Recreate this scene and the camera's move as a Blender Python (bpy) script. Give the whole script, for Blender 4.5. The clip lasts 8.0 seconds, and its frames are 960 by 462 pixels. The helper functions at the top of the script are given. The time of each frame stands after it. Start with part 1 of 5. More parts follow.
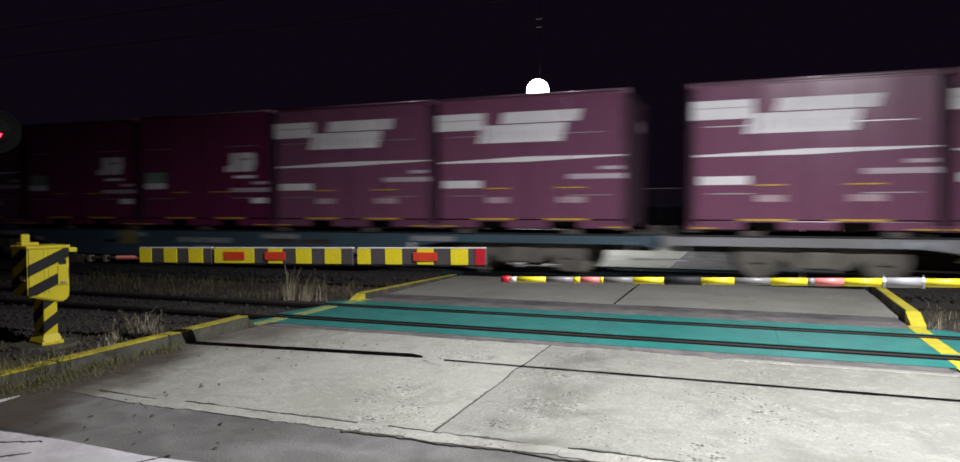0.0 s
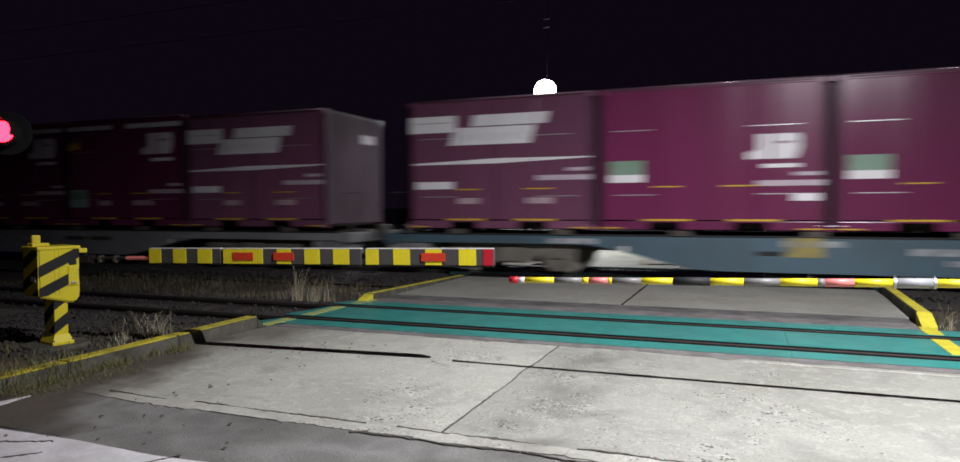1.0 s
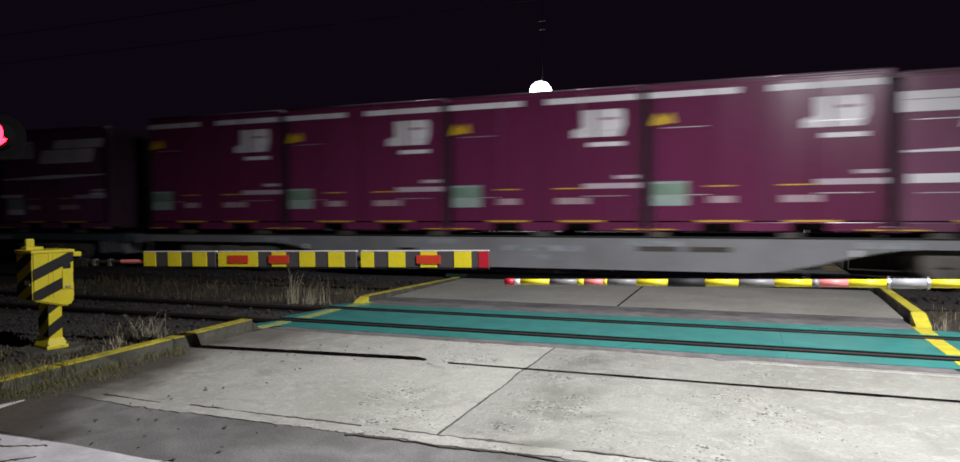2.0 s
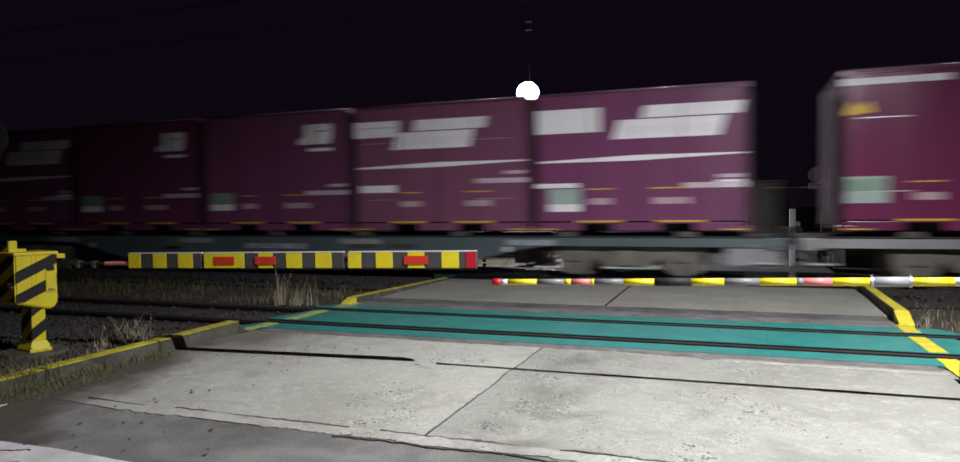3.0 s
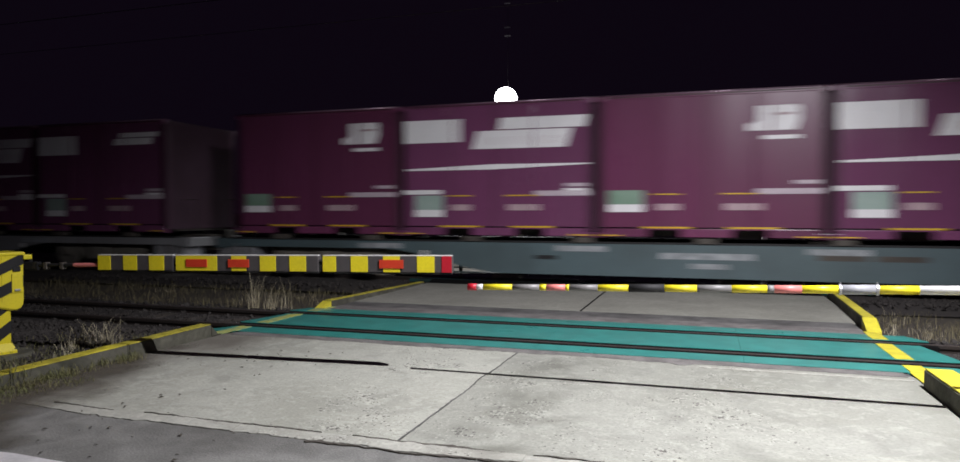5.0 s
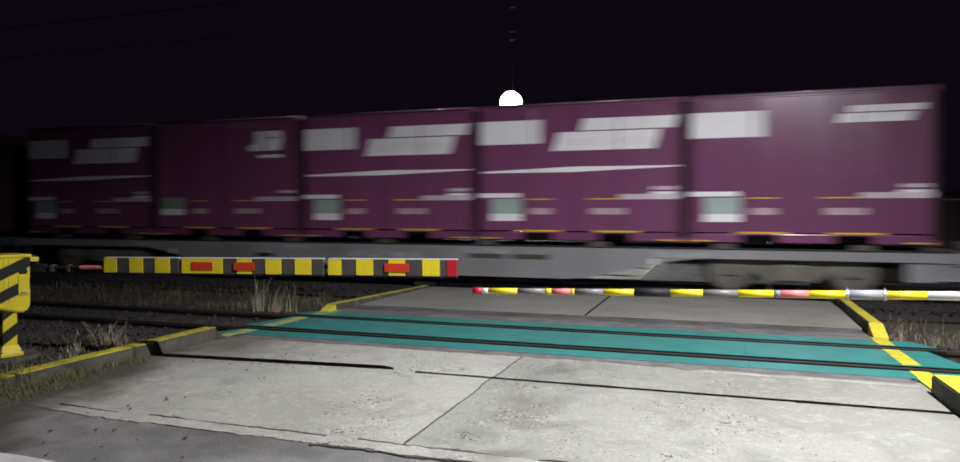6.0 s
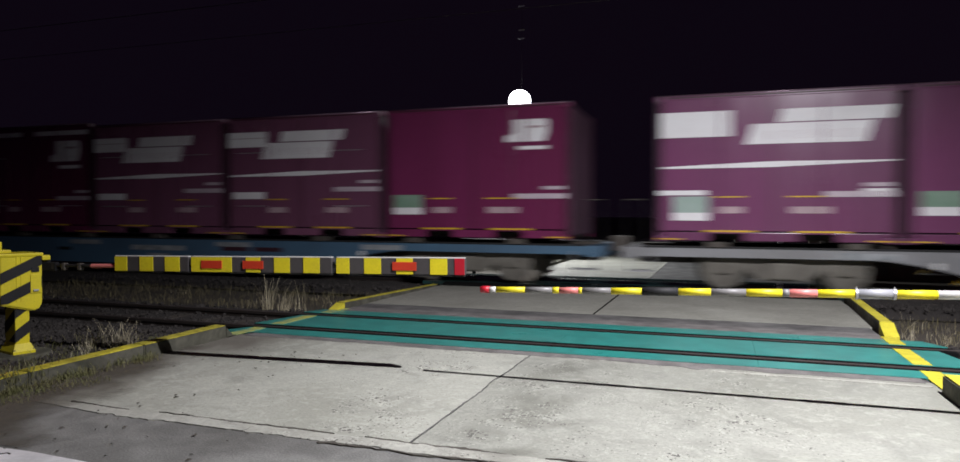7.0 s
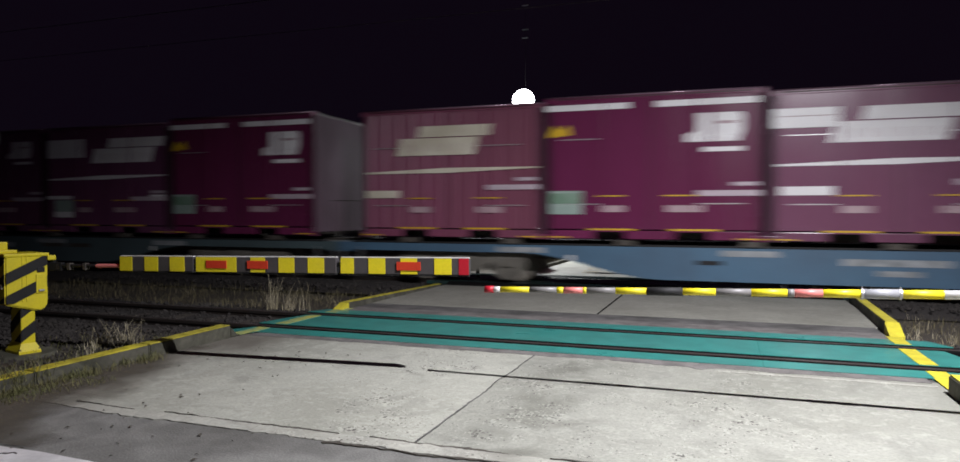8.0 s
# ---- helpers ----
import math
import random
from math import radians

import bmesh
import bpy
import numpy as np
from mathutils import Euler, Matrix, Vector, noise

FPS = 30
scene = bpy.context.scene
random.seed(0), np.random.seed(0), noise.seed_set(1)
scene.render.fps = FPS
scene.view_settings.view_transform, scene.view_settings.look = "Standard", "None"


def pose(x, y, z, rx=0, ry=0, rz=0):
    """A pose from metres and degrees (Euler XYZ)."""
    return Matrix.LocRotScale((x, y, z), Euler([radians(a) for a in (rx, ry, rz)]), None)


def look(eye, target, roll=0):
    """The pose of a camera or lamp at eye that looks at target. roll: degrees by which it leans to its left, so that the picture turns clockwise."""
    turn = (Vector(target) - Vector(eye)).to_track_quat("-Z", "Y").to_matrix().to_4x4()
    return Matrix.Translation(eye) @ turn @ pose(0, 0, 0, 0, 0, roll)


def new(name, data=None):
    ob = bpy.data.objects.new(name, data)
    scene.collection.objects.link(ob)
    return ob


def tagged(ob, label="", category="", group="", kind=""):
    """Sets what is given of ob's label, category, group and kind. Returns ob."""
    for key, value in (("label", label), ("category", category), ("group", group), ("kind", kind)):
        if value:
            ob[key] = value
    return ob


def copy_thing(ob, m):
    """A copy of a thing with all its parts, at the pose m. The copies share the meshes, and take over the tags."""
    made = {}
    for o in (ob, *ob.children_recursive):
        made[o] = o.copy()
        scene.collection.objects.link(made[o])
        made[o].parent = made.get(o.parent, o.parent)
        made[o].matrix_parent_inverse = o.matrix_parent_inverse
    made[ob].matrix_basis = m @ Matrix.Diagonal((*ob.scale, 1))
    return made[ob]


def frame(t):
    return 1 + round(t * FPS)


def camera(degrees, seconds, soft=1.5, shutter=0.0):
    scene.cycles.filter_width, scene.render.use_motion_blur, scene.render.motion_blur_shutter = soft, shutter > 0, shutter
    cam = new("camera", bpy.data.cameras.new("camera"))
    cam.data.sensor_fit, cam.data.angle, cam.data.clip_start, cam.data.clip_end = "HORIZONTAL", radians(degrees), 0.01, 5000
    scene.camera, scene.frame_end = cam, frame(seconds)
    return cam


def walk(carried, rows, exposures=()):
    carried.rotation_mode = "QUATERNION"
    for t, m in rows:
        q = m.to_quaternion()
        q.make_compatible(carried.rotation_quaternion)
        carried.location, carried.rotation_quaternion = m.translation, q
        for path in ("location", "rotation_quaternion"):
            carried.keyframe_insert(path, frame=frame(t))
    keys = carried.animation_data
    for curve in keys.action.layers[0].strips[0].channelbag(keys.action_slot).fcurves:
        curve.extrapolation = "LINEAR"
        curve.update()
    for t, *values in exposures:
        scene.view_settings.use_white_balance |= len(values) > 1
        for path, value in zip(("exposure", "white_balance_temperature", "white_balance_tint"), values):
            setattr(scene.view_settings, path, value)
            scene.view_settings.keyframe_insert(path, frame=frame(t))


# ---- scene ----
# The camera: held by hand on the road, turning a little
cam = camera(69.5, 8.0, 1.5, 0.55)
PATH = [
    (0, pose(0.0065, -7.100, 1.3407, 87.979, 0.169, 20.485)),
    (0.5, pose(0.0024, -7.100, 1.3429, 88.171, 0.269, 20.663)),
    (1, pose(-0.0000, -7.100, 1.3398, 88.036, 0.230, 21.086)),
    (1.5, pose(0.0045, -7.100, 1.3403, 88.173, 0.313, 21.108)),
    (3, pose(0.0137, -7.100, 1.3403, 88.217, 0.600, 19.763)),
    (3.5, pose(0.0246, -7.100, 1.3449, 88.562, 0.476, 19.549)),
    (4, pose(0.0136, -7.100, 1.3453, 88.472, 0.054, 18.718)),
    (4.5, pose(0.0272, -7.100, 1.3449, 88.412, 0.005, 17.874)),
    (6, pose(0.0144, -7.100, 1.3439, 88.884, -0.200, 18.245)),
    (6.5, pose(0.0261, -7.100, 1.3500, 88.592, -0.219, 18.831)),
    (7, pose(0.0282, -7.100, 1.3443, 88.775, -0.189, 19.005)),
    (7.5, pose(0.0187, -7.100, 1.3456, 88.516, -0.156, 19.028)),
    (8, pose(0.0230, -7.100, 1.3469, 88.737, -0.148, 19.305)),
]
walk(cam, PATH)

# ---------------------------------------------------------------- light
world = bpy.data.worlds.new("night")
scene.world = world
world.use_nodes = True
world.node_tree.nodes["Background"].inputs["Color"].default_value = (0.55, 0.30, 0.75, 1)
world.node_tree.nodes["Background"].inputs["Strength"].default_value = 0.0066
scene.view_settings.exposure = 0.0

KEY = (2.6, -3.9, 6.2)        # crossing lamp on the near side, out of view
FAR = (-5.93, 14.0, 4.98)     # crossing lamp beyond the tracks


def lamp(name, kind, where, target, power, colour, size, cone=120):
    data = bpy.data.lights.new(name, kind)
    data.energy, data.color = power, colour
    if kind == "AREA":
        data.shape, data.size = "DISK", size
    else:
        data.shadow_soft_size = size
    if kind == "SPOT":
        data.spot_size, data.spot_blend = radians(cone), 1.0
    ob = new(name, data)
    ob.matrix_world = look(where, target)
    return ob


lamp("key_light", "SPOT", KEY, (KEY[0] - 2.3, KEY[1] + 3.5, 0), 5130, (0.960, 0.940, 1.0), 0.02, 114)
lamp("far_light", "SPOT", (FAR[0] + 0.1, FAR[1] - 0.05, FAR[2] - 0.42), (FAR[0] + 2.2, FAR[1] - 4.0, 0), 3000, (0.95, 0.97, 1.0), 0.12, 135)


# ---------------------------------------------------------------- materials
def material(name, base, rough=0.6, metal=0.0, other=None, scale=6.0, amount=0.5, fine=60.0, bump=0.2, spots=0.0,
             spot_scale=40.0, spot_colour=(0.02, 0.02, 0.02), emit=None, strength=0.0, random_tint=0.0, coat=0.0, stretch=None, grit=0.06, mid=0.0, mid_scale=5.0):
    """A surface with stains at a large scale, grain at a small one, and fine relief."""
    m = bpy.data.materials.new(name)
    m.use_nodes = True
    t = m.node_tree
    b = t.nodes["Principled BSDF"]
    link = t.links.new
    coord = t.nodes.new("ShaderNodeTexCoord")
    source = coord.outputs["Object"]
    if stretch:
        mapping = t.nodes.new("ShaderNodeMapping")
        mapping.inputs["Scale"].default_value = stretch
        link(source, mapping.inputs["Vector"])
        source = mapping.outputs["Vector"]
    big = t.nodes.new("ShaderNodeTexNoise")
    big.inputs["Scale"].default_value, big.inputs["Detail"].default_value = scale, 6
    link(source, big.inputs["Vector"])
    grain = t.nodes.new("ShaderNodeTexNoise")
    grain.inputs["Scale"].default_value, grain.inputs["Detail"].default_value = fine, 4
    link(source, grain.inputs["Vector"])
    ramp = t.nodes.new("ShaderNodeMapRange")
    ramp.inputs["From Min"].default_value, ramp.inputs["From Max"].default_value = 0.35, 0.68
    ramp.inputs["To Max"].default_value = amount
    link(big.outputs["Fac"], ramp.inputs["Value"])
    mix = t.nodes.new("ShaderNodeMix")
    mix.data_type = "RGBA"
    second = other or tuple(c * 0.55 for c in base)
    mix.inputs["A"].default_value, mix.inputs["B"].default_value = (*base, 1), (*second, 1)
    link(ramp.outputs["Result"], mix.inputs["Factor"])
    colour = mix.outputs["Result"]
    g = t.nodes.new("ShaderNodeMapRange")
    g.inputs["From Min"].default_value, g.inputs["From Max"].default_value = 0.3, 0.7
    g.inputs["To Min"].default_value, g.inputs["To Max"].default_value = 1 - grit, 1 + grit
    link(grain.outputs["Fac"], g.inputs["Value"])
    mul = t.nodes.new("ShaderNodeVectorMath")
    mul.operation = "SCALE"
    link(colour, mul.inputs[0])
    link(g.outputs["Result"], mul.inputs["Scale"])
    colour = mul.outputs["Vector"]
    if mid:
        # blotches of middle size
        blot = t.nodes.new("ShaderNodeTexNoise")
        blot.inputs["Scale"].default_value, blot.inputs["Detail"].default_value, blot.inputs["Distortion"].default_value = mid_scale, 8, 0.6
        link(source, blot.inputs["Vector"])
        br = t.nodes.new("ShaderNodeMapRange")
        br.inputs["From Min"].default_value, br.inputs["From Max"].default_value = 0.38, 0.64
        br.inputs["To Min"].default_value, br.inputs["To Max"].default_value = 1 - mid, 1 + mid * 0.5
        link(blot.outputs["Fac"], br.inputs["Value"])
        bs = t.nodes.new("ShaderNodeVectorMath")
        bs.operation = "SCALE"
        link(colour, bs.inputs[0])
        link(br.outputs["Result"], bs.inputs["Scale"])
        colour = bs.outputs["Vector"]
    if random_tint:
        info = t.nodes.new("ShaderNodeObjectInfo")
        r = t.nodes.new("ShaderNodeMapRange")
        r.inputs["To Min"].default_value, r.inputs["To Max"].default_value = 1 - random_tint, 1 + random_tint
        link(info.outputs["Random"], r.inputs["Value"])
        tint = t.nodes.new("ShaderNodeVectorMath")
        tint.operation = "SCALE"
        link(colour, tint.inputs[0])
        link(r.outputs["Result"], tint.inputs["Scale"])
        colour = tint.outputs["Vector"]
    if spots:
        vor = t.nodes.new("ShaderNodeTexVoronoi")
        vor.inputs["Scale"].default_value = spot_scale
        link(source, vor.inputs["Vector"])
        patch = t.nodes.new("ShaderNodeTexNoise")
        patch.inputs["Scale"].default_value = 1.3
        link(source, patch.inputs["Vector"])
        lim = t.nodes.new("ShaderNodeMapRange")
        lim.inputs["From Min"].default_value, lim.inputs["From Max"].default_value = 0.44, 0.72
        lim.inputs["To Min"].default_value, lim.inputs["To Max"].default_value = 0.0, spots
        link(patch.outputs["Fac"], lim.inputs["Value"])
        less = t.nodes.new("ShaderNodeMath")
        less.operation = "LESS_THAN"
        link(vor.outputs["Distance"], less.inputs[0])
        vary = t.nodes.new("ShaderNodeSeparateColor")
        link(vor.outputs["Color"], vary.inputs["Color"])
        size = t.nodes.new("ShaderNodeMath")
        size.operation = "MULTIPLY"
        link(lim.outputs["Result"], size.inputs[0])
        link(vary.outputs["Red"], size.inputs[1])
        link(size.outputs["Value"], less.inputs[1])
        mix2 = t.nodes.new("ShaderNodeMix")
        mix2.data_type = "RGBA"
        link(less.outputs["Value"], mix2.inputs["Factor"])
        link(colour, mix2.inputs["A"])
        mix2.inputs["B"].default_value = (*spot_colour, 1)
        colour = mix2.outputs["Result"]
    link(colour, b.inputs["Base Color"])
    rr = t.nodes.new("ShaderNodeMapRange")
    rr.inputs["To Min"].default_value, rr.inputs["To Max"].default_value = max(0.03, rough - 0.12), min(1, rough + 0.12)
    link(big.outputs["Fac"], rr.inputs["Value"])
    link(rr.outputs["Result"], b.inputs["Roughness"])
    b.inputs["Metallic"].default_value = metal
    b.inputs["Coat Weight"].default_value = coat
    if bump:
        bp = t.nodes.new("ShaderNodeBump")
        bp.inputs["Strength"].default_value, bp.inputs["Distance"].default_value = bump, 0.01
        link(grain.outputs["Fac"], bp.inputs["Height"])
        link(bp.outputs["Normal"], b.inputs["Normal"])
    if emit:
        b.inputs["Emission Color"].default_value = (*emit, 1)
        b.inputs["Emission Strength"].default_value = strength
    return m


def worn_concrete(name, base, stain, soil):
    """Pitted concrete: broad stains, blotches, wheel tracks full of dark pits and pale chips, soil along the verge."""
    m = bpy.data.materials.new(name)
    m.use_nodes = True
    t = m.node_tree
    link, b = t.links.new, t.nodes["Principled BSDF"]
    place = t.nodes.new("ShaderNodeTexCoord").outputs["Object"]
    axes = t.nodes.new("ShaderNodeSeparateXYZ")
    link(place, axes.inputs["Vector"])

    def cloud(scale, detail=5, bend=0.0):
        n = t.nodes.new("ShaderNodeTexNoise")
        n.inputs["Scale"].default_value, n.inputs["Detail"].default_value, n.inputs["Distortion"].default_value = scale, detail, bend
        link(place, n.inputs["Vector"])
        return n.outputs["Fac"]

    def span(value, a, c, lo=0.0, hi=1.0):
        n = t.nodes.new("ShaderNodeMapRange")
        n.inputs["From Min"].default_value, n.inputs["From Max"].default_value = a, c
        n.inputs["To Min"].default_value, n.inputs["To Max"].default_value = lo, hi
        link(value, n.inputs["Value"])
        return n.outputs["Result"]

    def calc(kind, x, y):
        n = t.nodes.new("ShaderNodeMath")
        n.operation = kind
        for i, v in enumerate((x, y)):
            if isinstance(v, (int, float)):
                n.inputs[i].default_value = v
            else:
                link(v, n.inputs[i])
        return n.outputs["Value"]

    def blend(fac, x, colour):
        n = t.nodes.new("ShaderNodeMix")
        n.data_type = "RGBA"
        link(fac, n.inputs["Factor"])
        if isinstance(x, tuple):
            n.inputs["A"].default_value = (*x, 1)
        else:
            link(x, n.inputs["A"])
        n.inputs["B"].default_value = (*colour, 1)
        return n.outputs["Result"]

    def cells(scale, limit):
        n = t.nodes.new("ShaderNodeTexVoronoi")
        n.inputs["Scale"].default_value = scale
        link(place, n.inputs["Vector"])
        pick = t.nodes.new("ShaderNodeSeparateColor")
        link(n.outputs["Color"], pick.inputs["Color"])
        return calc("LESS_THAN", n.outputs["Distance"], calc("MULTIPLY", limit, pick.outputs["Red"]))

    colour = blend(span(cloud(0.55, 6, 0.5), 0.42, 0.66, 0.0, 0.65), base, stain)
    colour = blend(span(cloud(2.4, 7, 0.8), 0.50, 0.70, 0.0, 0.62), colour, tuple(c * 0.62 for c in base))
    colour = blend(span(cloud(9.0, 6, 1.2), 0.50, 0.68, 0.0, 0.55), colour, tuple(c * 1.28 for c in base))
    grain = cloud(46, 4)
    colour = blend(span(grain, 0.45, 0.75, 0.0, 0.5), colour, tuple(c * 0.5 for c in base))
    # wheel tracks at two distances from the kerb
    wear = None
    for centre in (-2.35, -1.12, 0.05):
        off = calc("ABSOLUTE", calc("ADD", axes.outputs["X"], -centre), 0)
        one = span(off, 0.15, 0.75, 1.0, 0.0)
        wear = one if wear is None else calc("MAXIMUM", wear, one)
    rubbed = span(calc("ABSOLUTE", calc("ADD", axes.outputs["X"], 1.12), 0), 0.05, 0.55, 1.0, 0.0)
    colour = blend(calc("MULTIPLY", rubbed, span(cloud(1.9, 6, 0.9), 0.44, 0.64, 0.0, 0.8)), colour, tuple(c * 0.72 for c in stain))
    wear = calc("MULTIPLY", calc("ADD", wear, 0.40), span(cloud(1.7, 3), 0.34, 0.60))
    wear = calc("MULTIPLY", wear, span(cloud(7.5, 3), 0.38, 0.62, 0.25, 1.25))
    chips = cells(41, calc("MULTIPLY", wear, 0.55))
    colour = blend(calc("MULTIPLY", chips, 0.55), colour, tuple(min(0.6, c * 1.4) for c in base))
    pits = cells(36, calc("MULTIPLY", wear, 0.41))
    colour = blend(calc("MULTIPLY", pits, 0.9), colour, (0.085, 0.08, 0.072))
    # soil carried in from the verge, and uneven darker patches towards the other kerb
    edge = calc("ADD", axes.outputs["X"], calc("MULTIPLY", cloud(1.1, 6, 0.8), -1.5))
    colour = blend(span(edge, -5.6, -4.85, 0.8, 0.0), colour, soil)
    right_zone = calc("ADD", axes.outputs["X"], calc("MULTIPLY", cloud(0.9, 6, 0.6), 1.8))
    colour = blend(span(right_zone, 2.05, 2.6, 0.0, 0.55), colour, stain)
    link(colour, b.inputs["Base Color"])
    link(span(cloud(1.3, 5), 0.3, 0.7, 0.72, 0.95), b.inputs["Roughness"])
    height = calc("SUBTRACT", calc("ADD", calc("MULTIPLY", grain, 0.6), calc("MULTIPLY", chips, 0.06)), calc("MULTIPLY", pits, 0.3))
    bp = t.nodes.new("ShaderNodeBump")
    bp.inputs["Strength"].default_value, bp.inputs["Distance"].default_value = 0.7, 0.008
    link(height, bp.inputs["Height"])
    link(bp.outputs["Normal"], b.inputs["Normal"])
    return m


M_CONCRETE = worn_concrete("old_concrete", (0.40, 0.405, 0.350), (0.255, 0.256, 0.212), (0.115, 0.10, 0.08))
# slightly greyer right slab, also darkened in colour against the lamp's bright pool
M_CONCRETE_DIMMED = worn_concrete("dimmed_grey_concrete", (0.318, 0.323, 0.280), (0.195, 0.197, 0.162), (0.115, 0.10, 0.08))
M_LIP_STONE = worn_concrete("pale_broken_concrete", (0.415, 0.415, 0.365), (0.28, 0.277, 0.235), (0.16, 0.145, 0.12))
M_CONCRETE_DARK = material("dark_concrete", (0.305, 0.305, 0.262), 0.8, 0, (0.21, 0.209, 0.176), 1.2, 0.8, 50, 0.3, 0.1, 30, (0.1, 0.1, 0.1), grit=0.12, mid=0.10, mid_scale=12)
M_ASPHALT = material("asphalt", (0.225, 0.225, 0.210), 0.85, 0, (0.12, 0.117, 0.107), 0.9, 0.85, 70, 0.5, 0.20, 20, (0.04, 0.04, 0.04), grit=0.20, mid=0.22, mid_scale=4)
M_ASPHALT_OLD = material("worn_asphalt", (0.14, 0.138, 0.132), 0.8, 0, (0.075, 0.074, 0.07), 1.6, 0.9, 50, 0.6, grit=0.15, mid=0.3, mid_scale=4)
M_STRIP = material("pale_worn_asphalt", (0.205, 0.195, 0.185), 0.8, 0, (0.13, 0.122, 0.115), 1.6, 0.9, 50, 0.5, grit=0.15, mid=0.25, mid_scale=5)
M_GREEN = material("green_rubber_panel", (0.035, 0.30, 0.26), 0.31, 0, (0.05, 0.24, 0.21), 1.3, 0.8, 60, 0.08, 0.05, 22, (0.16, 0.3, 0.27), mid=0.14, mid_scale=4)
M_GREEN.node_tree.nodes["Principled BSDF"].inputs["Specular IOR Level"].default_value = 0.8
M_YELLOW = material("yellow_paint", (0.74, 0.66, 0.05), 0.5, 0, (0.58, 0.5, 0.05), 3, 0.7, 40, 0.2, 0.08, 18, (0.2, 0.18, 0.1), mid=0.15, mid_scale=6)
M_GREEN_DARK = material("dark_green_rubber", (0.018, 0.06, 0.055), 0.17, 0, (0.02, 0.03, 0.028), 2, 0.9, 50, 0.1)
M_KERB_PAINT = material("dirty_yellow_kerb_paint", (0.66, 0.58, 0.05), 0.55, 0, (0.30, 0.26, 0.06), 2.5, 0.8, 40, 0.25, 0.2, 16, (0.12, 0.11, 0.07), mid=0.3, mid_scale=9)
M_YELLOW_WORN = material("worn_yellow_paint", (0.52, 0.50, 0.10), 0.65, 0, (0.14, 0.30, 0.22), 7, 0.9, 60, 0.25)
M_WHITE_ROAD = material("white_road_paint", (0.75, 0.74, 0.74), 0.7, 0, (0.55, 0.54, 0.54), 3, 0.7, 30, 0.3, 0.14, 9, (0.12, 0.12, 0.12), mid=0.12, mid_scale=5)
M_RUBBER = material("black_rubber", (0.006, 0.006, 0.0062), 0.95, 0, None, 5, 0.5, 60, 0.3)
M_RUBBER.node_tree.nodes["Principled BSDF"].inputs["Specular IOR Level"].default_value = 0.12
M_CRACK = material("soil_filled_crack", (0.05, 0.044, 0.036), 0.95, 0, (0.10, 0.09, 0.075), 9, 0.8, 60, 0.4)
M_RAIL = material("rail_steel", (0.075, 0.066, 0.062), 0.5, 0.7, (0.06, 0.045, 0.036), 4, 0.8, 50, 0.2)
M_RAIL_DULL = material("dull_rail_head", (0.20, 0.175, 0.16), 0.42, 0.8, (0.11, 0.085, 0.07), 3, 0.7, 50, 0.1)
M_RAIL_TOP = material("polished_rail_head", (0.55, 0.54, 0.53), 0.25, 1.0, (0.3, 0.26, 0.23), 3, 0.5, 50, 0.05)
M_EARTH = material("dark_earth", (0.072, 0.062, 0.049), 0.95, 0, (0.055, 0.048, 0.036), 0.7, 0.9, 20, 0.9)
M_BALLAST = material("ballast_stone", (0.044, 0.039, 0.035), 0.9, 0, (0.035, 0.03, 0.028), 1.5, 0.9, 35, 0.8)
M_GRASS_DRY = material("dry_grass", (0.58, 0.52, 0.37), 0.8, 0, (0.22, 0.19, 0.09), 3, 0.8, 30, 0.1)
M_GRASS_DULL = material("dull_grass", (0.15, 0.135, 0.065), 0.85, 0, (0.19, 0.155, 0.085), 3, 0.8, 30, 0.1)
M_MOSS = material("mossy_kerb_concrete", (0.12, 0.115, 0.088), 0.9, 0, (0.05, 0.052, 0.034), 2.5, 0.9, 30, 0.6, mid=0.3, mid_scale=7, grit=0.12)
M_POLE_GREY = material("worn_grey_band", (0.20, 0.195, 0.19), 0.45, 0, (0.13, 0.125, 0.12), 6, 0.6, 40, 0.1)
M_GRASS_GREEN = material("weed_green", (0.12, 0.13, 0.045), 0.85, 0, (0.20, 0.165, 0.08), 3, 0.8, 30, 0.1)
M_BLACK = material("black_paint", (0.012, 0.012, 0.013), 0.7, 0, None, 4, 0.5, 50, 0.15)
M_BARRIER_YELLOW = material("barrier_yellow", (0.78, 0.66, 0.02), 0.45, 0, (0.6, 0.5, 0.03), 4, 0.5, 60, 0.1)
M_BARRIER_GREY = material("barrier_dark_grey", (0.075, 0.068, 0.068), 0.5, 0, None, 4, 0.4, 60, 0.1)
M_BARRIER_WHITE = material("barrier_white", (0.72, 0.72, 0.70), 0.4, 0, (0.5, 0.5, 0.48), 4, 0.5, 60, 0.1)
M_BARRIER_RED = material("barrier_red", (0.62, 0.05, 0.02), 0.45, 0, None, 4, 0.3, 60, 0.1)
M_TIP_RED = material("barrier_tip_red", (0.5, 0.015, 0.03), 0.4, 0, None, 4, 0.3, 60, 0.1)
M_PALE_RED = material("faded_red_tape", (0.72, 0.22, 0.2), 0.45, 0, None, 4, 0.3, 60, 0.1)
M_GALV = material("galvanised_steel", (0.5, 0.5, 0.51), 0.45, 0.7, (0.36, 0.36, 0.37), 5, 0.6, 60, 0.1)
